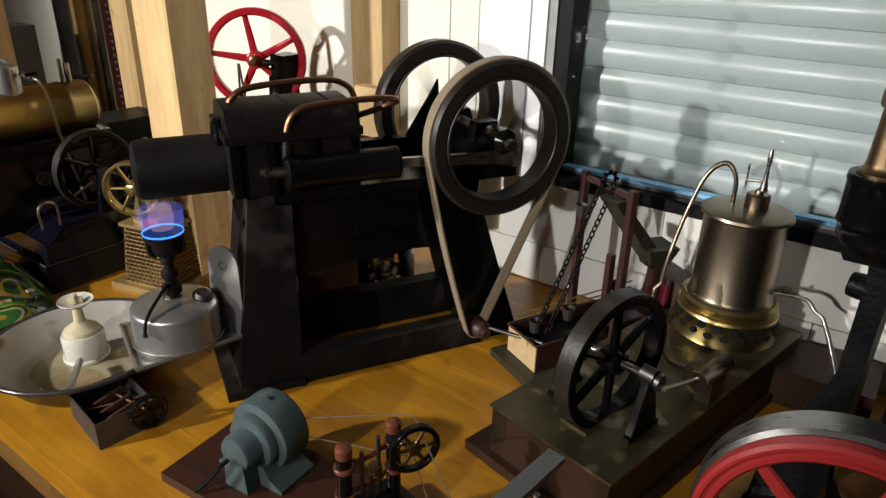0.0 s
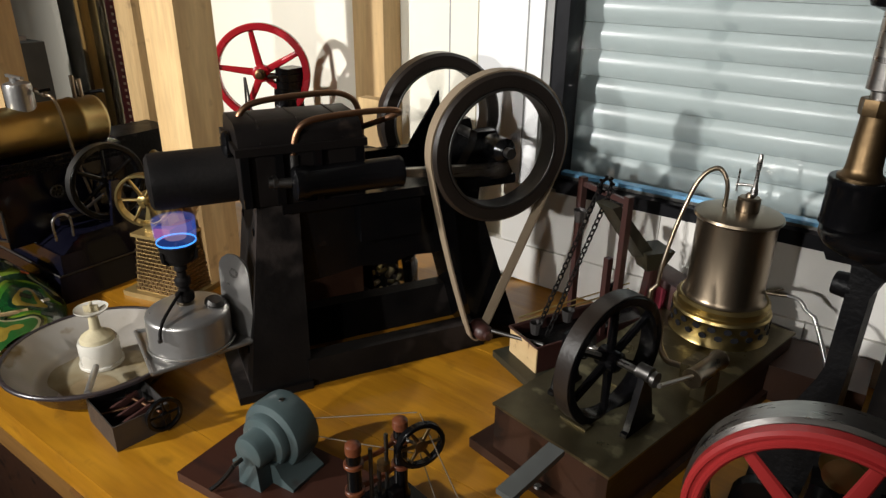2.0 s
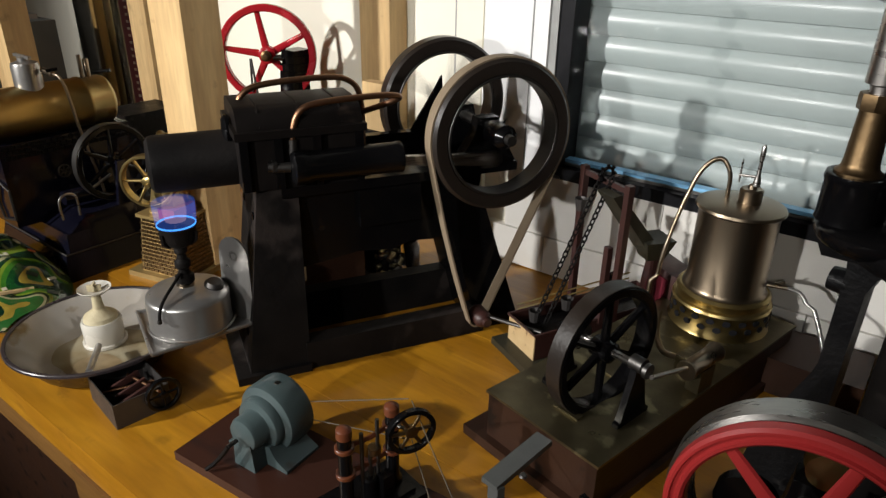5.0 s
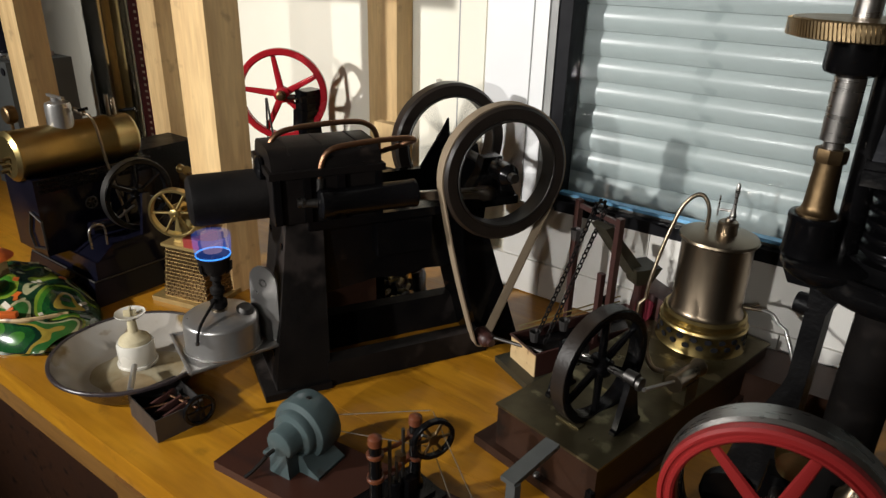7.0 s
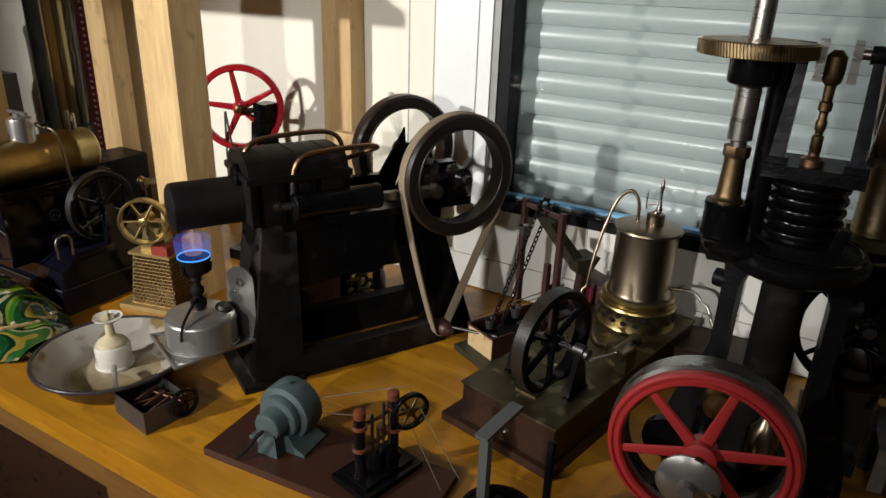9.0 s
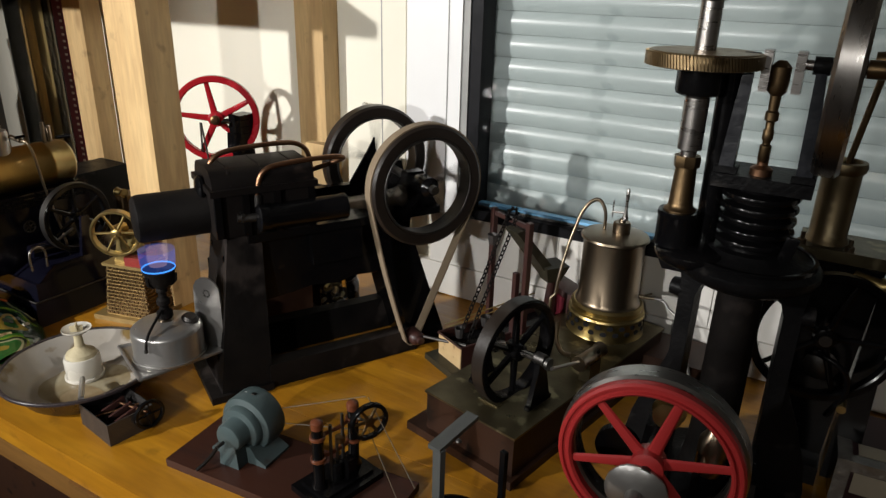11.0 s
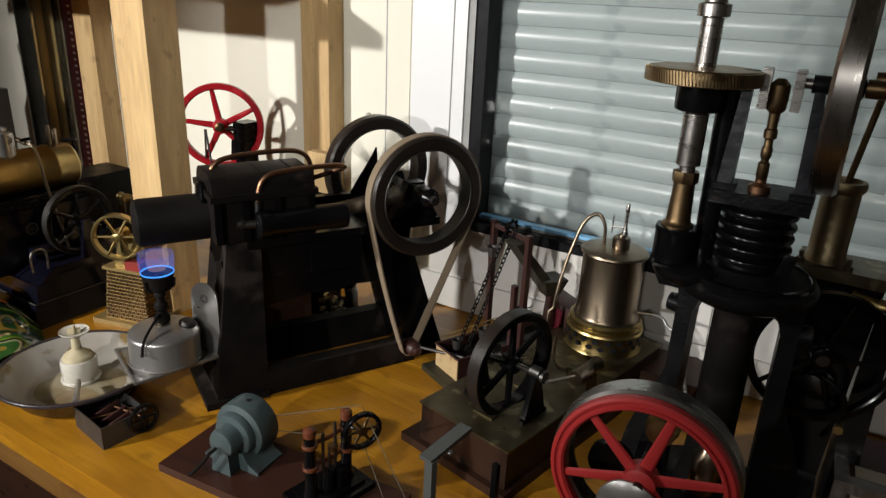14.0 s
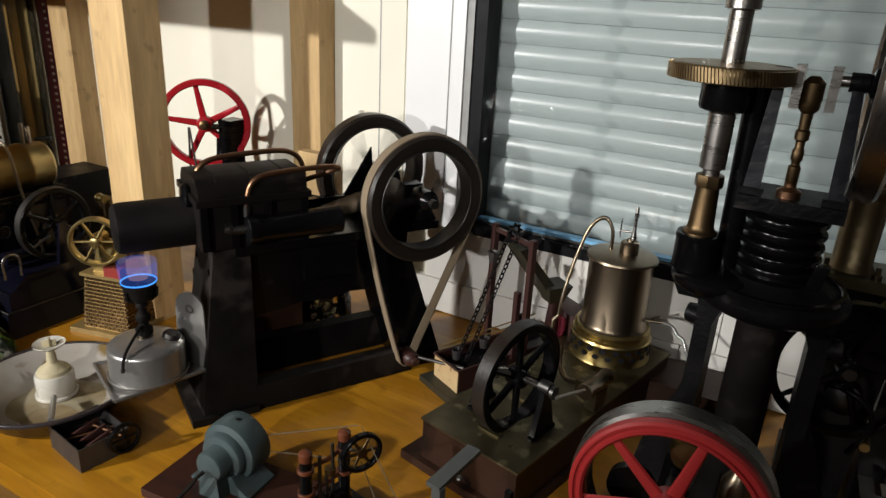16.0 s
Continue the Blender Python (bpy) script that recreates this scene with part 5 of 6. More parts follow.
    part("side_bracket", loft(fresh(), (cx - 0.01, -0.03, -0.03, 0.02), (cx - 0.02, -0.03, -0.035, 0.02), 0.325, 0.350), M_CAST, e, bevel=0.004)
    part("column_seat", lathe(fresh(), [(0, 0.332), (0.026, 0.336), (0.040, 0.345), (0.0445, 0.352), (0.0445, 0.358), (0.040, 0.363), (0.026, 0.366), (0, 0.366)], C @ Matrix.Translation((0.022, 0.006, 0)), 44), M_BLACK, e, "glossy black column seat")
    part("seat_cup", lathe(fresh(), [(0.0245, 0.364), (0.0235, 0.370), (0.0235, 0.400), (0.0245, 0.403), (0.0235, 0.408), (0, 0.409)], C, 40), M_BLACK, e, "glossy black cup")
    part("sleeve", lathe(fresh(), [(0.0185, 0.407), (0.0185, 0.410), (0.0150, 0.413), (0.0138, 0.418), (0.0118, 0.466), (0, 0.466)], C, 28), M_BRONZE, e, "tapered bronze sleeve")
    part("nut", lathe(fresh(), [(0.0145, 0.464), (0.0150, 0.467), (0.0150, 0.475), (0.0145, 0.478), (0, 0.478)], C, 8), M_BRONZE, e, "bronze lock nut")
    part("spindle", lathe(fresh(), [(0.009, 0.476), (0.009, 0.484), (0.0135, 0.486), (0.0135, 0.553), (0.011, 0.555), (0, 0.555)], C, 28), M_STEEL, e, "bright steel spindle")
    part("collar", lathe(fresh(), [(0.014, 0.548), (0.024, 0.552), (0.0255, 0.556), (0.0255, 0.580), (0.022, 0.583), (0, 0.583)], C, 32), M_BLACK, e)
    g = part("worm_wheel", lathe(fresh(), [(0, 0.583), (0.056, 0.583), (0.0590, 0.585), (0.0600, 0.590), (0.0590, 0.598), (0.057, 0.601), (0.010, 0.602), (0, 0.602)], C, 72), M_GEAR, e, "bronze worm wheel with cut teeth")
    for k in range(112):
        a = k * math.tau / 112
        bm = box(fresh(), -0.0015, 0.0018, -0.0011, 0.0011, -0.0075, 0.0075, C @ Matrix.Rotation(a, 4, "Z") @ Matrix.Translation((0.060, 0, 0.592)) @ Matrix.Rotation(0.16, 4, "X"))
        part("tooth", bm, M_GEAR, g, smooth=False)
    part("upper_spindle", lathe(fresh(), [(0.0115, 0.594), (0.0115, 0.655), (0.017, 0.657), (0.017, 0.670), (0.012, 0.672), (0.012, 0.75)], C, 28), M_STEEL, e, "bright steel spindle")
    part("guide_rod", rod(fresh(), (cx + 0.030, cy + 0.022, 0.362), (cx + 0.028, cy + 0.022, 0.582), 0.0125, n=24), M_BLACK, e, "thick black guide pillar")
    part("tie_bar", box(fresh(), cx + 0.02, -0.045, -0.010, 0.004, 0.448, 0.460), M_CAST, e, bevel=0.002)
    part("clip", box(fresh(), cx + 0.038, cx + 0.052, -0.04, -0.03, 0.37, 0.40, Matrix.Rotation(0.2, 4, "Y")), M_BLACK, e, bevel=0.002)
    # edge-on steel flywheel at the shaft's end
    wm = Matrix.Translation((0.058, -0.016, 0.592)) @ FACE_X
    wheel("flywheel", e, wm, 0.118, 0.098, 0.026, 0.016, 5, M_STEEL, M_BLACK, 0.010)
    part("shaft_end", lathe(fresh(), [(0, 0), (0.010, 0), (0.010, 0.034), (0.007, 0.038), (0, 0.038)], Matrix.Translation((0.074, -0.016, 0.592)) @ FACE_X, 20), M_BRONZE, e)
    return e


tall_engine()


def rear_engine():
    e = thing("pump_engine", Matrix.Translation((0.275, 0.90, BENCH_Z)), "black engine with brass pump cylinder and spoked wheel", "engine")
    part("bed", box(fresh(), -0.07, 0.014, -0.06, 0.10, 0.0, 0.030), M_BLACK, e, bevel=0.005)
    part("frame", loft(fresh(), (-0.068, 0.012, -0.04, 0.06), (-0.055, 0.030, -0.035, 0.045), 0.03, 0.330), M_BLACK, e, bevel=0.008)
    part("top_plate", box(fresh(), -0.075, 0.030, -0.042, 0.040, 0.330, 0.346), M_PLATE, e, "brass bolted plate", bevel=0.003)
    C = Matrix.Translation((-0.044, -0.002, 0))
    part("pump_cylinder", lathe(fresh(), [(0.028, 0.346), (0.026, 0.350), (0.0235, 0.354), (0.0235, 0.440), (0.0265, 0.443), (0.028, 0.449), (0.0265, 0.455), (0.021, 0.456), (0.019, 0.440), (0, 0.440)], C, 36), M_SATIN, e, "tarnished brass pump cylinder")
    for x, y in ((-0.072, -0.034), (-0.016, -0.034)):
        part("bolt", lathe(fresh(), [(0, 0), (0.006, 0), (0.006, 0.006), (0.003, 0.008), (0.003, 0.016), (0, 0.017)], Matrix.Translation((x, y, 0.346)), 10), M_NICKEL, e)
    part("pump_rod", rod(fresh(), (-0.044, -0.002, 0.42), (-0.026, -0.01, 0.575), 0.0042), M_BRONZE, e)
    part("rod_head", lathe(fresh(), [(0, -0.015), (0.010, -0.015), (0.011, 0), (0.010, 0.015), (0, 0.015)], Matrix.Translation((-0.024, -0.01, 0.582)) @ FACE_X, 18), M_BRONZE, e)
    part("outlet", rod(fresh(), (-0.005, -0.044, 0.318), (0.035, -0.05, 0.312), 0.008), M_BRASS, e)
    part("outlet_cap", lathe(fresh(), [(0, 0), (0.011, 0), (0.011, 0.006), (0, 0.006)], Matrix.Translation((0.026, -0.049, 0.313)) @ FACE_X, 12), M_BRASS, e)
    wm = Matrix.Translation((-0.020, -0.072, 0.236)) @ Matrix.Rotation(radians(14), 4, "Z") @ FACE_Y
    w = wheel("spoked_wheel", e, wm, 0.092, 0.081, 0.016, 0.014, 5, M_BLACK, M_BLACK, 0.008)
    part("stub", tube(fresh(), [(-0.022, 0.0, 0.236), (-0.021, -0.04, 0.236), (-0.018, -0.084, 0.236)], 0.008), M_DULL, e)
    part("tap", rod(fresh(), (0.02, -0.05, 0.14), (0.02, -0.075, 0.14), 0.006), M_BRASS, e)
    part("pipe", tube(fresh(), curve_points([(-0.03, -0.05, 0.20), (-0.02, -0.075, 0.212), (0.01, -0.08, 0.200), (0.02, -0.07, 0.165), (0.005, -0.065, 0.120)], 5), 0.004), M_BLACK, e)
    part("front_gear", lathe(fresh(), [(0, 0), (0.020, 0), (0.022, 0.006), (0.014, 0.010), (0, 0.012)], Matrix.Translation((-0.015, -0.045, 0.185)) @ FACE_Y, 20), M_DULL, e)
    part("crosshead_guide", loft(fresh(), (0.02, 0.06, -0.03, 0.02), (0.03, 0.055, -0.02, 0.015), 0.0, 0.30), M_BLACK, e, bevel=0.005)
    return e


rear_engine()


def red_wheel_engine():
    m = Matrix.Translation((0.111, 0.528, BENCH_Z)) @ Matrix.Rotation(radians(4), 4, "Z")
    e = thing("red_wheel_engine", m, "engine with bright red six-spoke flywheel and steel tyre", "engine")
    wm = Matrix.Translation((0, 0, 0.178)) @ FACE_Y
    w = wheel("flywheel", e, wm, 0.099, 0.084, 0.014, 0.018, 6, M_SIGNAL, M_SIGNAL, 0.012, 0.0028, hub_len=0.03, start=0.26)
    part("tyre", ring(fresh(), 0.1015, 0.083, 0.030, Matrix.Translation((0, 0, -0.022)), 80), M_STEEL, w, "turned steel tyre")
    part("crank_disc", lathe(fresh(), [(0, 0), (0.034, 0), (0.034, 0.003), (0.028, 0.007), (0.010, 0.011), (0.008, 0.022), (0, 0.022)], Matrix.Translation((-0.006, -0.028, 0.016)), 32), M_ALU, w, "dull aluminium disc")
    part("crank_handle", rod(fresh(), (0.012, -0.030, 0.020), (0.040, -0.042, 0.030), 0.004), M_BRONZE, w)
    part("shaft", rod(fresh(), (0, -0.02, 0.178), (0, 0.085, 0.178), 0.007), M_DULL, e)
    part("bed", box(fresh(), -0.060, 0.12, 0.030, 0.150, 0.0, 0.022), M_BLACK, e, bevel=0.006)
    part("pedestal", loft(fresh(), (-0.030, 0.030, 0.04, 0.075), (-0.013, 0.013, 0.045, 0.07), 0.02, 0.195), M_BLACK, e, bevel=0.004)
    part("ear", lathe(fresh(), [(0, 0), (0.026, 0), (0.026, 0.012), (0, 0.012)], Matrix.Translation((-0.042, 0.060, 0.150)) @ FACE_Y, 24), M_BLACK, e)
    part("brass_gland", lathe(fresh(), [(0.008, 0), (0.017, 0), (0.019, 0.004), (0.017, 0.010), (0.014, 0.014), (0.016, 0.018), (0, 0.020)], Matrix.Translation((0.008, 0.062, 0.212)) @ FACE_Y, 24), M_BRASS, e, "polished brass gland")
    part("glass_oiler", lathe(fresh(), [(0.012, 0.02), (0.016, 0.03), (0.016, 0.065), (0.010, 0.075), (0.006, 0.085), (0, 0.085)], Matrix.Translation((0.060, 0.060, 0.125)), 20), M_NICKEL, e, "oiler with amber glass")
    part("cylinder_block", loft(fresh(), (0.040, 0.115, 0.05, 0.13), (0.045, 0.11, 0.055, 0.125), 0.02, 0.150), M_BLACK, e, bevel=0.006)
    return e


red_wheel_engine()


def taped_box():
    b = thing("taped_package", Matrix.Translation((0.380, 0.900, BENCH_Z)) @ Matrix.Rotation(radians(3), 4, "Z"), "dark maroon cardboard package closed with clear tape", "box")
    part("carton", box(fresh(), -0.075, 0.10, -0.075, 0.06, 0.0, 0.070), M_CARD, b, bevel=0.003)
    part("label", box(fresh(), -0.055, 0.05, -0.0765, -0.0752, 0.022, 0.055), M_LABEL, b, "pale worn label")
    part("label", box(fresh(), -0.052, 0.060, -0.055, -0.028, 0.0695, 0.0712), M_LABEL, b, "pale worn label")
    part("tape", box(fresh(), -0.078, -0.060, -0.078, 0.062, 0.004, 0.0725), M_TAPE, b, "crinkled clear tape", bevel=0.002)
    part("tape", box(fresh(), -0.076, 0.10, -0.0785, -0.060, 0.056, 0.0722), M_TAPE, b, "crinkled clear tape", bevel=0.002)
    return b


taped_box()


# ---- red-wheeled engine behind the hot-air engine ----
def red_engine():
    e = thing("red_flywheel_engine", Matrix.Translation((-0.965, 0.965, BENCH_Z)), "black upright engine with glossy red five-spoke flywheel", "engine")
    part("base", box(fresh(), -0.06, 0.07, -0.05, 0.06, 0.0, 0.025), M_BLACK, e, bevel=0.004)
    part("column", loft(fresh(), (-0.030, 0.045, -0.005, 0.050), (-0.008, 0.030, 0.0, 0.040), 0.025, 0.325), M_BLACK, e, bevel=0.005)
    part("head", box(fresh(), 0.0, 0.036, 0.0, 0.044, 0.315, 0.368), M_BLACK, e, bevel=0.006)
    for z in (0.325, 0.340, 0.355):
        part("fin", box(fresh(), -0.003, 0.039, -0.003, 0.047, z - 0.002, z + 0.002), M_BLACK, e)
    wm = Matrix.Translation((-0.024, -0.014, 0.357)) @ Matrix.Rotation(radians(40), 4, "Z") @ FACE_Y
    w = wheel("flywheel", e, wm, 0.095, 0.081, 0.018, 0.017, 5, M_RED, M_RED, 0.012, start=0.49)
    part("hub_cap", lathe(fresh(), [(0.010, 0.012), (0.010, 0.020), (0.006, 0.022), (0.006, 0.032), (0, 0.033)], None, 18), M_BRONZE, w, "dull brass hub cap")
    part("shaft", rod(fresh(), (-0.03, -0.025, 0.352), (0.02, 0.02, 0.352), 0.006), M_DULL, e)
    part("push_rod", rod(fresh(), (-0.046, -0.040, 0.350), (-0.052, -0.040, 0.20), 0.0022), M_DULL, e)
    part("push_rod", rod(fresh(), (-0.044, -0.040, 0.350), (-0.020, -0.040, 0.20), 0.0022), M_DULL, e)
    return e


red_engine()


# ---- toy steam engine by the shelf post ----
def steam_toy():
    s = thing("toy_steam_engine", Matrix.Translation((-1.17, 0.65, BENCH_Z)), "large toy steam engine with brass boiler on blue-black base", "steam engine")
    part("base", loft(fresh(), (-0.16, 0.112, -0.13, 0.17), (-0.15, 0.10, -0.12, 0.16), 0.0, 0.045), M_NAVY, s, bevel=0.004)
    part("base_step", loft(fresh(), (-0.14, 0.094, -0.11, 0.15), (-0.135, 0.086, -0.105, 0.145), 0.045, 0.080), M_NAVY, s, bevel=0.003)
    part("engine_bed", loft(fresh(), (-0.01, 0.088, -0.10, 0.14), (0.0, 0.080, -0.06, 0.13), 0.080, 0.105), M_NAVY, s, bevel=0.003)
    part("boiler_house", box(fresh(), -0.125, -0.010, -0.145, 0.095, 0.080, 0.232), M_NAVY, s, "blue-black boiler house", bevel=0.003)
    bm = fresh()
    for i in range(22):
        for j in range(3):
            y = -0.138 + i * 0.0105 + (j % 2) * 0.005
            box(bm, -0.0105, -0.0075, y, y + 0.008, 0.205 + j * 0.009, 0.211 + j * 0.009)
    part("pierced_strip", bm, M_CAST, s, "pierced metal strip", smooth=False)
    for y, z in ((-0.045, 0.165), (0.055, 0.165)):
        r = part("rosette", ring(fresh(), 0.013, 0.010, 0.003, Matrix.Translation((-0.0085, y, z)) @ FACE_X, 22), M_DULL, s, "round window rosette")
        for k in range(3):
            part("rosette_bar", box(fresh(), -0.011, 0.011, -0.0012, 0.0012, -0.001, 0.001, Matrix.Translation((-0.0085, y, z)) @ FACE_X @ Matrix.Rotation(k * math.pi / 3, 4, "Z")), M_DULL, r)
    m = Matrix.Translation((-0.062, -0.158, 0.272)) @ Matrix.Rotation(radians(-90), 4, "X")
    b = part("boiler", lathe(fresh(), [(0, 0), (0.040, 0.0), (0.045, 0.004), (0.048, 0.006), (0.048, 0.012), (0.0465, 0.014), (0.0465, 0.190), (0.048, 0.192), (0.048, 0.197), (0.0465, 0.199), (0.0465, 0.236), (0.044, 0.242), (0.030, 0.250), (0, 0.252)], m, 48), M_BRASS, s, "old brass boiler")
    for x, z in ((-0.075, 0.262), (-0.055, 0.258), (-0.066, 0.245), (-0.050, 0.272)):
        part("end_tap", rod(fresh(), (x, -0.158, z), (x, -0.172, z), 0.0035, n=10), M_NICKEL, b)
    part("dome", lathe(fresh(), [(0.025, 0.305), (0.024, 0.312), (0.0235, 0.352), (0.022, 0.358), (0.010, 0.362), (0.010, 0.368), (0, 0.370)], Matrix.Translation((-0.060, -0.050, 0)), 28), M_ALU, s, "dull silver steam dome")
    part("dome_lever", box(fresh(), -0.095, -0.035, -0.052, -0.046, 0.366, 0.371), M_ALU, s)
    part("steam_cock", rod(fresh(), (-0.040, -0.030, 0.345), (-0.012, -0.026, 0.340), 0.005), M_NICKEL, s)
    part("cock_key", rod(fresh(), (-0.018, -0.034, 0.346), (-0.014, -0.016, 0.348), 0.003), M_BLACK, s)
    sp = curve_points([(-0.014, -0.026, 0.340), (0.0, -0.022, 0.336), (0.006, -0.016, 0.310), (0.012, -0.010, 0.24), (0.022, 0.0, 0.16), (0.030, 0.004, 0.112)], 6)
    part("steam_pipe", tube(fresh(), sp, 0.0028, 8), M_NICKEL, s)
    part("whistle", lathe(fresh(), [(0.004, 0.31), (0.0055, 0.318), (0.0055, 0.350), (0.004, 0.352), (0, 0.352)], Matrix.Translation((-0.060, 0.058, 0)), 14), M_NICKEL, s)
    part("whistle", lathe(fresh(), [(0.003, 0.31), (0.004, 0.318), (0.004, 0.360), (0, 0.361)], Matrix.Translation((-0.058, 0.046, 0)), 14), M_NICKEL, s)
    part("whistle_lever", rod(fresh(), (-0.050, 0.066, 0.326), (-0.026, 0.086, 0.330), 0.0035), M_BLACK, s)
    part("pressure_gauge", lathe(fresh(), [(0, -0.008), (0.016, -0.008), (0.017, 0), (0.016, 0.008), (0.013, 0.010), (0, 0.009)], Matrix.Translation((-0.090, -0.125, 0.342)) @ FACE_Y, 24), M_BRONZE, s)
    part("gauge_stem", rod(fresh(), (-0.090, -0.125, 0.305), (-0.090, -0.125, 0.33), 0.003), M_BRONZE, s)
    wm = Matrix.Translation((0.052, 0.020, 0.180)) @ FACE_X
    w = wheel("flywheel", s, wm, 0.072, 0.061, 0.018, 0.012, 6, M_BLACK, M_BLACK, 0.008)
    part("tyre", ring(fresh(), 0.0728, 0.0715, 0.016, None, 64), M_DULL, w, "bare steel tyre")
    part("shaft", rod(fresh(), (0.010, 0.020, 0.180), (0.082, 0.020, 0.180), 0.004), M_STEEL, s)
    for x in (0.022, 0.078):
        part("pedestal", loft(fresh(), (x - 0.005, x + 0.005, 0.0, 0.04), (x - 0.004, x + 0.004, 0.012, 0.028), 0.105, 0.188), M_NAVY, s, bevel=0.001)
    part("cylinder", lathe(fresh(), [(0, 0), (0.013, 0), (0.013, 0.045), (0, 0.045)], Matrix.Translation((0.032, -0.075, 0.128)) @ Matrix.Rotation(radians(-90), 4, "X"), 20), M_NAVY, s)
    part("slide_bar", rod(fresh(), (0.032, -0.03, 0.128), (0.032, 0.020, 0.150), 0.003), M_STEEL, s)
    hand = curve_points([(0.075, -0.10, 0.105), (0.075, -0.10, 0.140), (0.075, -0.085, 0.150), (0.075, -0.07, 0.140), (0.075, -0.07, 0.105)], 4)
    part("hand_rail", tube(fresh(), hand, 0.0022, 8), M_STEEL, s)
    door = [(0.0, -0.148, 0.10), (0.0, -0.148, 0.155), (-0.04, -0.148, 0.165), (-0.06, -0.148, 0.12), (-0.05, -0.148, 0.09), (0.0, -0.148, 0.10)]
    part("door_frame", tube(fresh(), door, 0.0025, 6), M_DULL, s)
    part("base_bead", tube(fresh(), [(-0.15, -0.118, 0.047), (0.098, -0.118, 0.047), (0.098, 0.158, 0.047)], 0.002, 6), M_DULL, s)
    return s


steam_toy()


def brass_station():
    m = Matrix.Translation((-0.951, 0.674, BENCH_Z)) @ Matrix.Rotation(radians(14), 4, "Z")
    b = thing("brass_engine_house", m, "small brass engine house with brick-pattern sides and wheel", "toy")
    part("base_plate", box(fresh(), -0.075, 0.060, -0.050, 0.050, 0.0, 0.010), M_GILT, b, bevel=0.003)
    part("tower", loft(fresh(), (-0.052, 0.050, -0.038, 0.040), (-0.042, 0.040, -0.030, 0.032), 0.010, 0.115), M_GILT, b)
    part("cornice", box(fresh(), -0.048, 0.046, -0.036, 0.038, 0.115, 0.121), M_GILT, b, bevel=0.002)
    bm = fresh()
    for j in range(14):
        z = 0.013 + j * 0.0073
        f = j / 14
        hx, hy = 0.052 - 0.010 * f, 0.038 - 0.008 * f
        for i in range(10):
            x = -hx + (i + (j % 2) * 0.5) * 2 * hx / 10
            x1 = min(x + 2 * hx / 10 - 0.0022, hx)
            if x1 > x:
                box(bm, x, x1, -hy - 0.002, -hy + 0.002, z, z + 0.0050)
        for i in range(8):
            y = -hy + (i + (j % 2) * 0.5) * 2 * hy / 8
            y1 = min(y + 2 * hy / 8 - 0.0014, hy)
            if y1 > y:
                box(bm, hx - 0.002, hx + 0.001, y, y1, z, z + 0.0050)
    p = part("brickwork", bm, M_BRONZE, b, "raised darkened brass bricks", smooth=False)
    tagged(p, kind="stuff")
    wm = Matrix.Translation((0.004, -0.040, 0.192)) @ Matrix.Rotation(radians(24), 4, "Z") @ FACE_Y
    wheel("wheel", b, wm, 0.046, 0.041, 0.018, 0.009, 6, M_BRASS, M_BRASS, 0.005)
    part("engine_block", loft(fresh(), (-0.03, 0.03, -0.02, 0.02), (-0.02, 0.02, -0.012, 0.012), 0.121, 0.180), M_BRASS, b, bevel=0.003)
    part("axle", rod(fresh(), (0.011, -0.052, 0.186), (-0.020, 0.0, 0.186), 0.004), M_BRASS, b)
    part("bearing", lathe(fresh(), [(0, -0.012), (0.011, -0.012), (0.011, 0.012), (0, 0.012)], Matrix.Translation((-0.018, -0.006, 0.186)) @ FACE_Y, 18), M_BRASS, b)
    part("chimney", lathe(fresh(), [(0.010, 0.12), (0.009, 0.20), (0.012, 0.204), (0.012, 0.212), (0, 0.212)], Matrix.Translation((0.020, 0.016, 0)), 16), M_BRASS, b)
    part("red_panel", box(fresh(), 0.006, 0.042, -0.034, 0.020, 0.121, 0.140), M_OXIDERED, b)
    return b


brass_station()


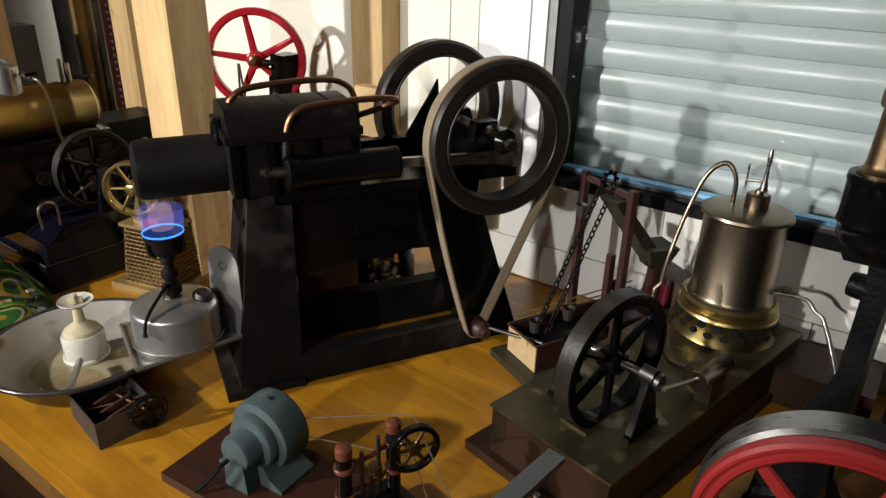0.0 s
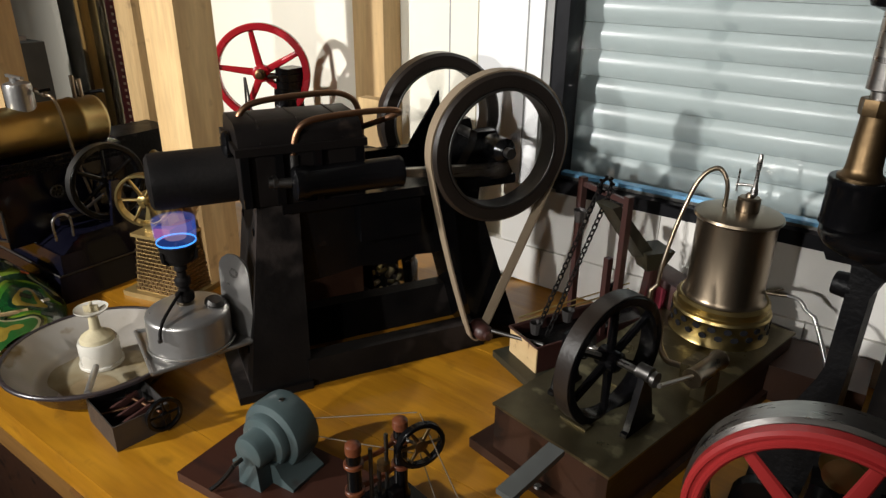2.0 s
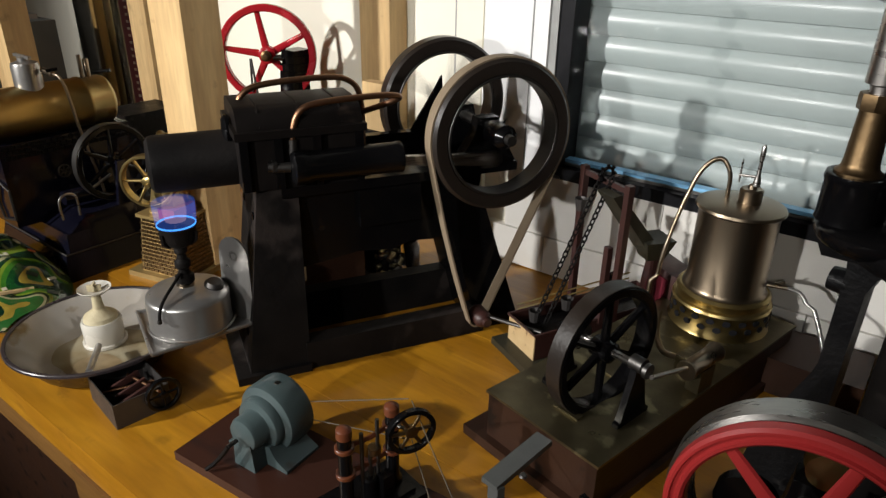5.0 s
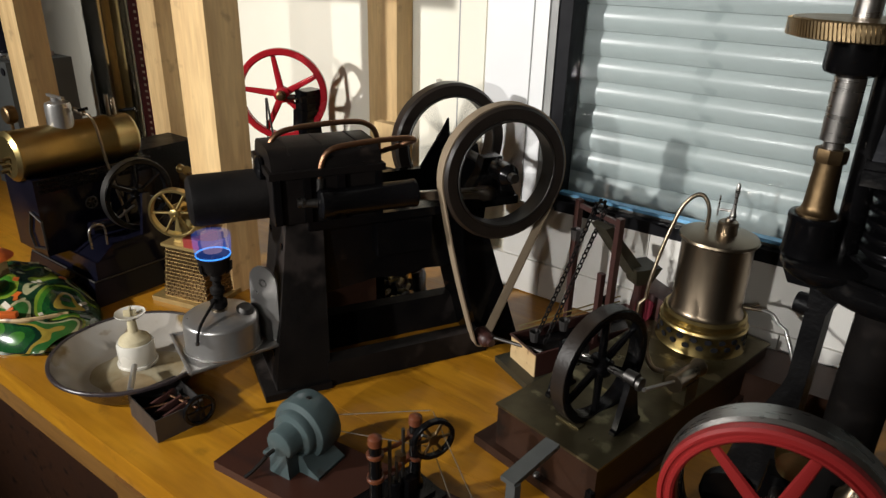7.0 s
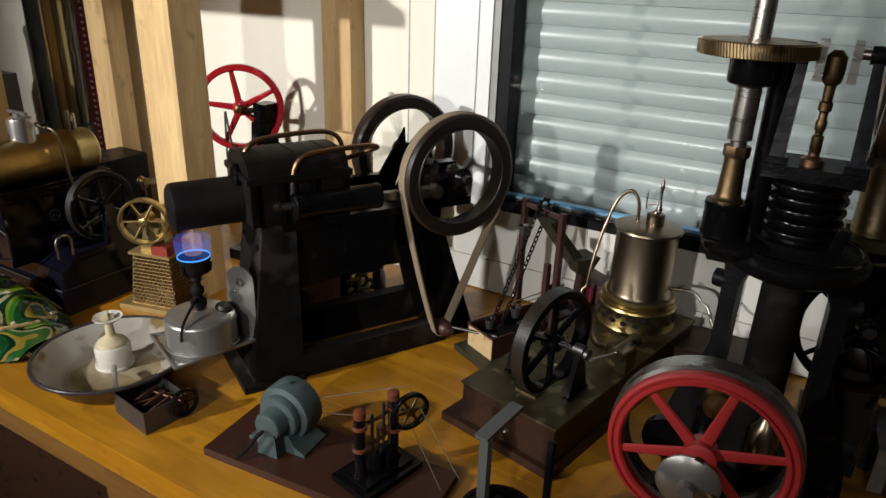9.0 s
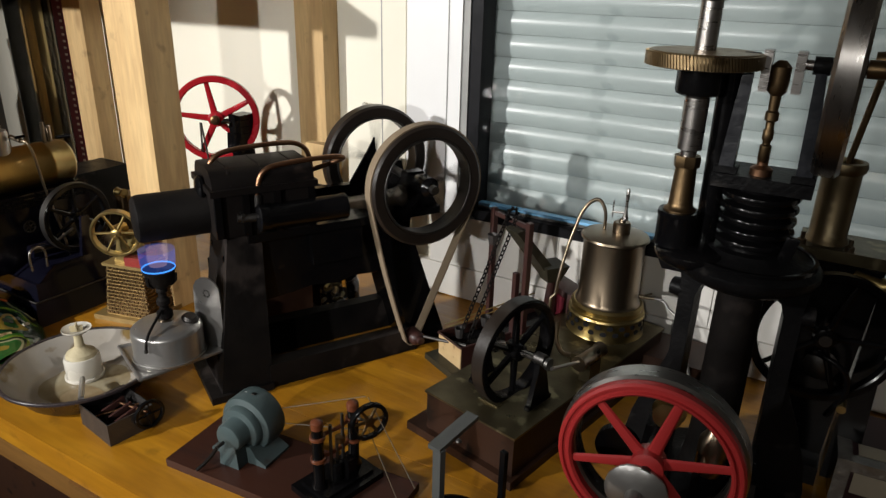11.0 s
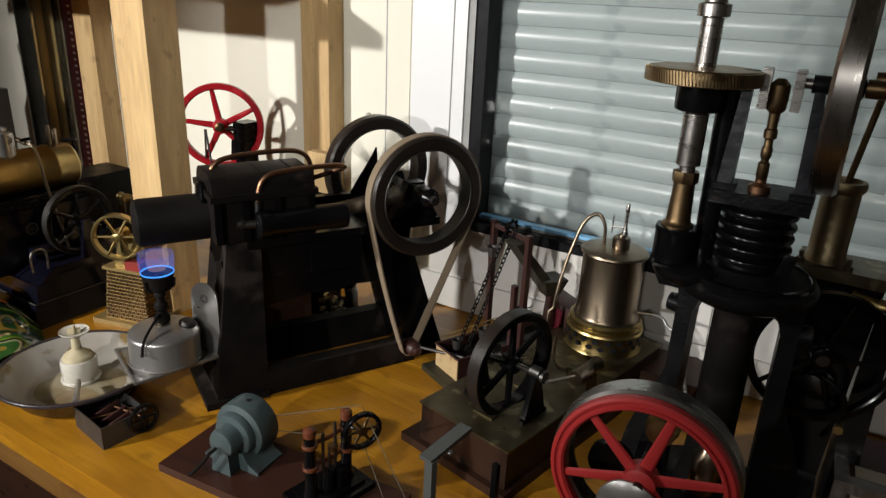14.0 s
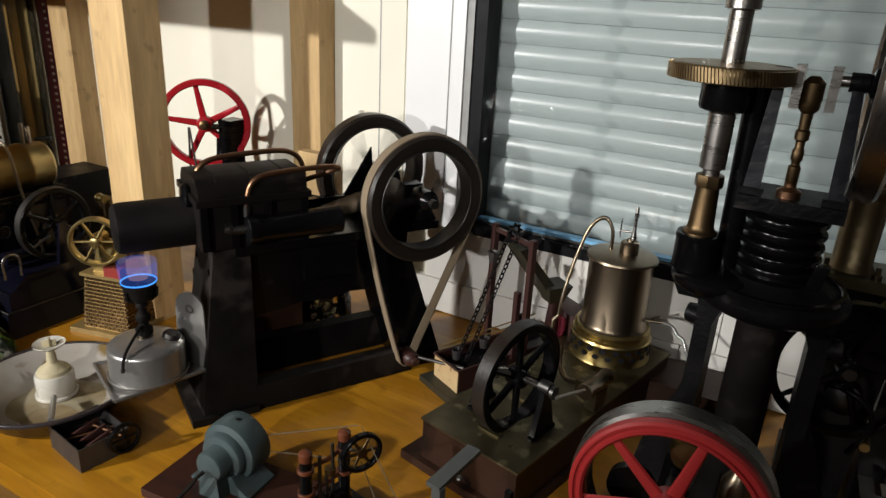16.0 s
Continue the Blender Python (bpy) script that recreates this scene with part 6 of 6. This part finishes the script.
def tin_hill():
    b = thing("tin_toy", Matrix.Translation((-1.115, 0.425, BENCH_Z)), "printed tinplate landscape toy with orange-roofed house and wheel", "toy")
    bm = fresh()
    n, grid = 26, []
    for i in range(n + 1):
        row = []
        for j in range(n + 1):
            u, v = i / n * 2 - 1, j / n * 2 - 1
            r = math.hypot(u * 0.9, v)
            h = max(0.0, 1 - r ** 2.2)
            z = 0.100 * h ** 0.65 * (0.75 - 0.30 * u) + 0.012 * noise.noise(Vector((u * 3.1, v * 3.1, 1.7))) * h
            k = 1.0 if r < 1 else 1.0 / r
            row.append(bm.verts.new((u * k * 0.150, v * k * 0.105, max(z, 0.0) + 0.008)))
        grid.append(row)
    for i in range(n):
        for j in range(n):
            bm.faces.new((grid[i][j], grid[i + 1][j], grid[i + 1][j + 1], grid[i][j + 1]))
    bm.normal_update()
    up = Vector((0, 0, 1))
    grid_points = [(v.co.copy(), v.normal.copy() if v.normal.z > 0 else -v.normal) for v in bm.verts if math.hypot(v.co.x / 0.15, v.co.y / 0.105) < 0.93]
    part("hill", bm, M_TIN, b)
    part("rolled_edge", lathe(fresh(), [(0.94, 0.004), (1.0, 0.0), (1.0, 0.010), (0.94, 0.012)], Matrix.Diagonal((0.152, 0.107, 1, 1)), 40, True), M_TIN, b)
    rng = random.Random(4)
    for mat, name, count in ((M_LABEL, "printed_village", 12), (M_ORANGE, "printed_roofing", 7), (M_SMOKEGREEN, "printed_foliage", 22)):
        bm = fresh()
        for k in range(count):
            v = grid_points[rng.randrange(len(grid_points))]
            a, w, h = rng.uniform(0, 3.1), rng.uniform(0.003, 0.010), rng.uniform(0.002, 0.005)
            box(bm, -w, w, -h, h, -0.003, 0.0012, Matrix.Translation(v[0]) @ v[1].to_track_quat("Z", "Y").to_matrix().to_4x4() @ Matrix.Rotation(a, 4, "Z"))
        tagged(part(name, bm, mat, b, "small printed motifs", smooth=False), kind="stuff")
    part("house", box(fresh(), -0.075, -0.030, -0.045, -0.005, 0.075, 0.118), M_CREAM, b)
    part("roof", lathe(fresh(), [(0.040, 0.118), (0.030, 0.126), (0.010, 0.134), (0, 0.134)], Matrix.Translation((-0.052, -0.025, 0)), 20), M_ORANGE, b, "orange roof")
    part("wheel", lathe(fresh(), [(0, -0.003), (0.020, -0.003), (0.022, 0), (0.020, 0.003), (0.004, 0.004), (0, 0.006)], Matrix.Translation((-0.010, -0.062, 0.088)) @ FACE_Y, 28), M_TINBOX, b, "grey tin wheel")
    part("track", tube(fresh(), curve_points([(-0.12, -0.070, 0.050), (-0.05, -0.085, 0.046), (0.03, -0.080, 0.050), (0.09, -0.045, 0.048), (0.11, 0.02, 0.040)], 6), 0.005, 8), M_CREAM, b, "cream printed track")
    part("rail_car", box(fresh(), -0.018, 0.018, -0.006, 0.006, 0.0, 0.010, Matrix.Translation((0.070, -0.060, 0.054)) @ Matrix.Rotation(0.7, 4, "Z")), M_ORANGE, b, "small orange rail car", bevel=0.002)
    return b


tin_hill()


# ---- things at the back of the rack ----
def back_things():
    g = thing("grey_cabinet_engine", Matrix.Translation((-1.89, 0.79, BENCH_Z)), "slate-grey perforated housing with black motor on top", "engine")
    part("housing", box(fresh(), -0.13, 0.07, -0.03, 0.14, 0.0, 0.355), M_SLATE, g, bevel=0.004)
    for x in (-0.05, 0.0, 0.05):
        part("vent_hole", lathe(fresh(), [(0, 0), (0.010, 0), (0.010, 0.002), (0, 0.002)], Matrix.Translation((x, -0.031, 0.330)) @ FACE_Y, 16), M_RUBBER, g)
    part("cap_plate", box(fresh(), -0.13, 0.02, -0.035, 0.12, 0.355, 0.367), M_ALU, g, bevel=0.002)
    part("motor", lathe(fresh(), [(0.055, 0.367), (0.060, 0.372), (0.060, 0.50), (0.066, 0.504), (0.066, 0.52), (0.03, 0.525), (0.03, 0.60), (0, 0.60)], Matrix.Translation((-0.06, 0.05, 0)), 32), M_NAVY, g, "black motor")
    part("thumb_nut", lathe(fresh(), [(0, 0), (0.012, 0), (0.012, 0.012), (0, 0.012)], Matrix.Translation((0.06, 0.0, 0.355)), 10), M_DULL, g)
    c = thing("acrylic_tube", Matrix.Translation((-1.80, 1.045, BENCH_Z)), "tall smoky plastic tube standing against the wall", "tube")
    part("cylinder", lathe(fresh(), [(0, 0), (0.062, 0), (0.062, 0.70), (0.058, 0.70), (0.058, 0.01), (0, 0.01)], Matrix.Diagonal((1.35, 0.95, 1, 1)), 40), M_SMOKE, c, "smoky clear tube wall")
    part("foot_ring", ring(fresh(), 0.066, 0.0625, 0.02, Matrix.Diagonal((1.35, 0.95, 1, 1)) @ Matrix.Translation((0, 0, 0.011)), 40), M_SHADE, c, "dark foot ring")
    part("top_lip", ring(fresh(), 0.064, 0.0575, 0.006, Matrix.Diagonal((1.35, 0.95, 1, 1)) @ Matrix.Translation((0, 0, 0.7035)), 40), M_SMOKE, c, "polished top lip")
    w = thing("upright_plank", Matrix.Translation((-1.93, 1.06, BENCH_Z)), "upright brown wooden plank against the wall", "plank")
    part("board", box(fresh(), -0.05, 0.05, 0.01, 0.035, 0, 0.85), M_POST, w, bevel=0.002)
    k = thing("maroon_scale", Matrix.Translation((-1.625, 1.035, BENCH_Z)), "maroon upright scale with a row of white marks", "scale")
    part("column", box(fresh(), -0.030, 0.030, -0.014, 0.020, 0.0, 0.72), M_MAROON, k, bevel=0.003)
    for i in range(40):
        part("mark", box(fresh(), -0.003, 0.006, -0.0165, -0.0142, 0.03 + i * 0.0172, 0.036 + i * 0.0172), M_WHITEBEAD, k)
    j = thing("dark_casing", Matrix.Translation((-1.40, 0.90, BENCH_Z)), "matt black casing behind the brass boiler", "casing")
    part("casing", box(fresh(), -0.08, 0.025, -0.06, 0.08, 0.0, 0.190), M_CAST, j, bevel=0.004)
    h = thing("brass_hinge_valve", Matrix.Translation((-1.12, 0.80, BENCH_Z)), "small brass valve fitting on a stand", "valve")
    part("stand", box(fresh(), -0.02, 0.02, -0.02, 0.02, 0, 0.20), M_BRONZE, h, bevel=0.002)
    part("valve", lathe(fresh(), [(0, -0.012), (0.010, -0.012), (0.007, 0), (0.010, 0.012), (0, 0.012)], Matrix.Translation((0, -0.02, 0.205)) @ FACE_X, 14), M_BRASS, h)
    t = thing("parts_jar", ENGINE_M @ Matrix.Translation((0.078, 0.122, 0)), "clear glass jar half full of small brass parts", "jar")
    p = part("jar", lathe(fresh(), [(0.044, 0.004), (0.049, 0.008), (0.050, 0.078), (0.046, 0.086), (0.047, 0.094), (0.045, 0.094), (0.044, 0.086), (0.047, 0.078), (0.046, 0.010), (0.040, 0.006)], None, 36, True), M_GLASS, t, "clear glass wall")
    p.visible_shadow = False
    part("bottom", lathe(fresh(), [(0, 0), (0.044, 0), (0.045, 0.005), (0, 0.005)], None, 32), M_BLUE, t, "bluish glass bottom")
    part("band", ring(fresh(), 0.0512, 0.0502, 0.026, Matrix.Translation((0, 0, 0.030)), 36), M_TINBOX, t, "faded grey paper band")
    rng = random.Random(7)
    for i in range(26):
        a, r, z = rng.uniform(0, 6.28), rng.uniform(0.0, 0.034), 0.008 + 0.0026 * i
        d = Vector((rng.uniform(-1, 1), rng.uniform(-1, 1), rng.uniform(-0.4, 0.4))).normalized() * 0.009
        c = Vector((r * math.cos(a), r * math.sin(a), z))
        part("bit", rod(fresh(), c - d, c + d, rng.uniform(0.003, 0.006), n=8), (M_BRASS, M_PLATE, M_DULL, M_SATIN)[i % 4], t)
    q = thing("brown_carton", ENGINE_M @ Matrix.Translation((-0.055, 0.118, 0)), "worn red-brown carton behind the engine", "box")
    part("carton", box(fresh(), -0.070, 0.072, -0.032, 0.040, 0, 0.128), M_CARTON, q, bevel=0.003)
    part("flap", box(fresh(), -0.068, 0.070, -0.030, 0.002, 0.1285, 0.1305, Matrix.Rotation(0.03, 4, "X")), M_CARTON, q)
    part("carton_label", box(fresh(), -0.052, -0.028, -0.0345, -0.0325, 0.060, 0.092), M_CREAM, q, "small cream label")
    v = thing("grey_block", Matrix.Translation((0.02, 1.04, BENCH_Z)), "dark wooden block against the tiles", "block")
    part("block", box(fresh(), -0.06, 0.10, -0.06, 0.04, 0, 0.055), M_PLINTH, v, bevel=0.004)
    z = thing("wooden_offcut", Matrix.Translation((-0.655, 0.90, BENCH_Z)), "small upright pine offcut behind the far flywheel", "offcut")
    part("offcut", box(fresh(), -0.03, 0.02, 0.0, 0.02, 0.275, 0.355), M_POST, z, bevel=0.002)
    part("dark_foot", box(fresh(), -0.036, 0.026, -0.006, 0.030, 0, 0.2745), M_CAST, z, "dark painted foot", bevel=0.002)
    y = thing("wall_hook", Matrix.Translation((-0.68, WALL_Y, 1.295)), "small white hook screwed to the wall", "hook")
    part("screw", rod(fresh(), (0, 0.004, 0), (0, -0.016, 0.004), 0.005), M_CERAMIC, y)
    part("tip", lathe(fresh(), [(0, 0), (0.006, 0.002), (0.006, 0.012), (0, 0.014)], Matrix.Translation((0, -0.016, 0.0)), 12), M_CERAMIC, y)


back_things()


# ---- tiles below the window ----
def tiles():
    t = thing("wall_tiles", Matrix.Translation((0, WALL_Y, BENCH_Z)), "white glazed tiles below the window", "tiles", "", "structure")
    z0s = ((0.002, 0.074), (0.0755, 0.190))
    for r, (z0, z1) in enumerate(z0s):
        x = -0.575 + (0.06 if r else 0.0)
        first = None
        while x < 1.2:
            w = 0.148
            bm = box(fresh(), 0, w, -0.004 - 0.004 * (r == 0), 0.014, z0, z1)
            if first is None:
                first = part("tile", bm, M_TILE, t, bevel=0.0015)
                first.location.x = x
            else:
                bm.free()
                o = first.copy()
                scene.collection.objects.link(o)
                o.parent = t
                o.location.x = x
            x += 0.1495
    return t


tiles()


# ---- what moves ----
def motions():
    turns, phase = 3.025, 0.911
    L, py, pz = 0.200, -0.063, 0.304
    step = 1 / 15
    spin, swing = [], []
    base = Matrix.Translation((SHAFT_X, 0.0, SHAFT_Z)) @ FACE_Y
    for k in range(int(16 / step) + 1):
        t = k * step
        a = -(phase + turns * math.tau * t)
        spin.append((t, base @ Matrix.Rotation(a, 4, "Z")))
        cx, cz = SHAFT_X + CRANK * math.cos(a), SHAFT_Z + CRANK * math.sin(a)
        dz = cz - pz
        sx = cx - math.sqrt(L * L - dz * dz)
        swing.append((t, Matrix.Translation((sx, py, pz)) @ Matrix.Rotation(-math.asin(dz / L), 4, "Y")))
    walk(GEAR, spin)
    walk(CONROD, swing)


motions()
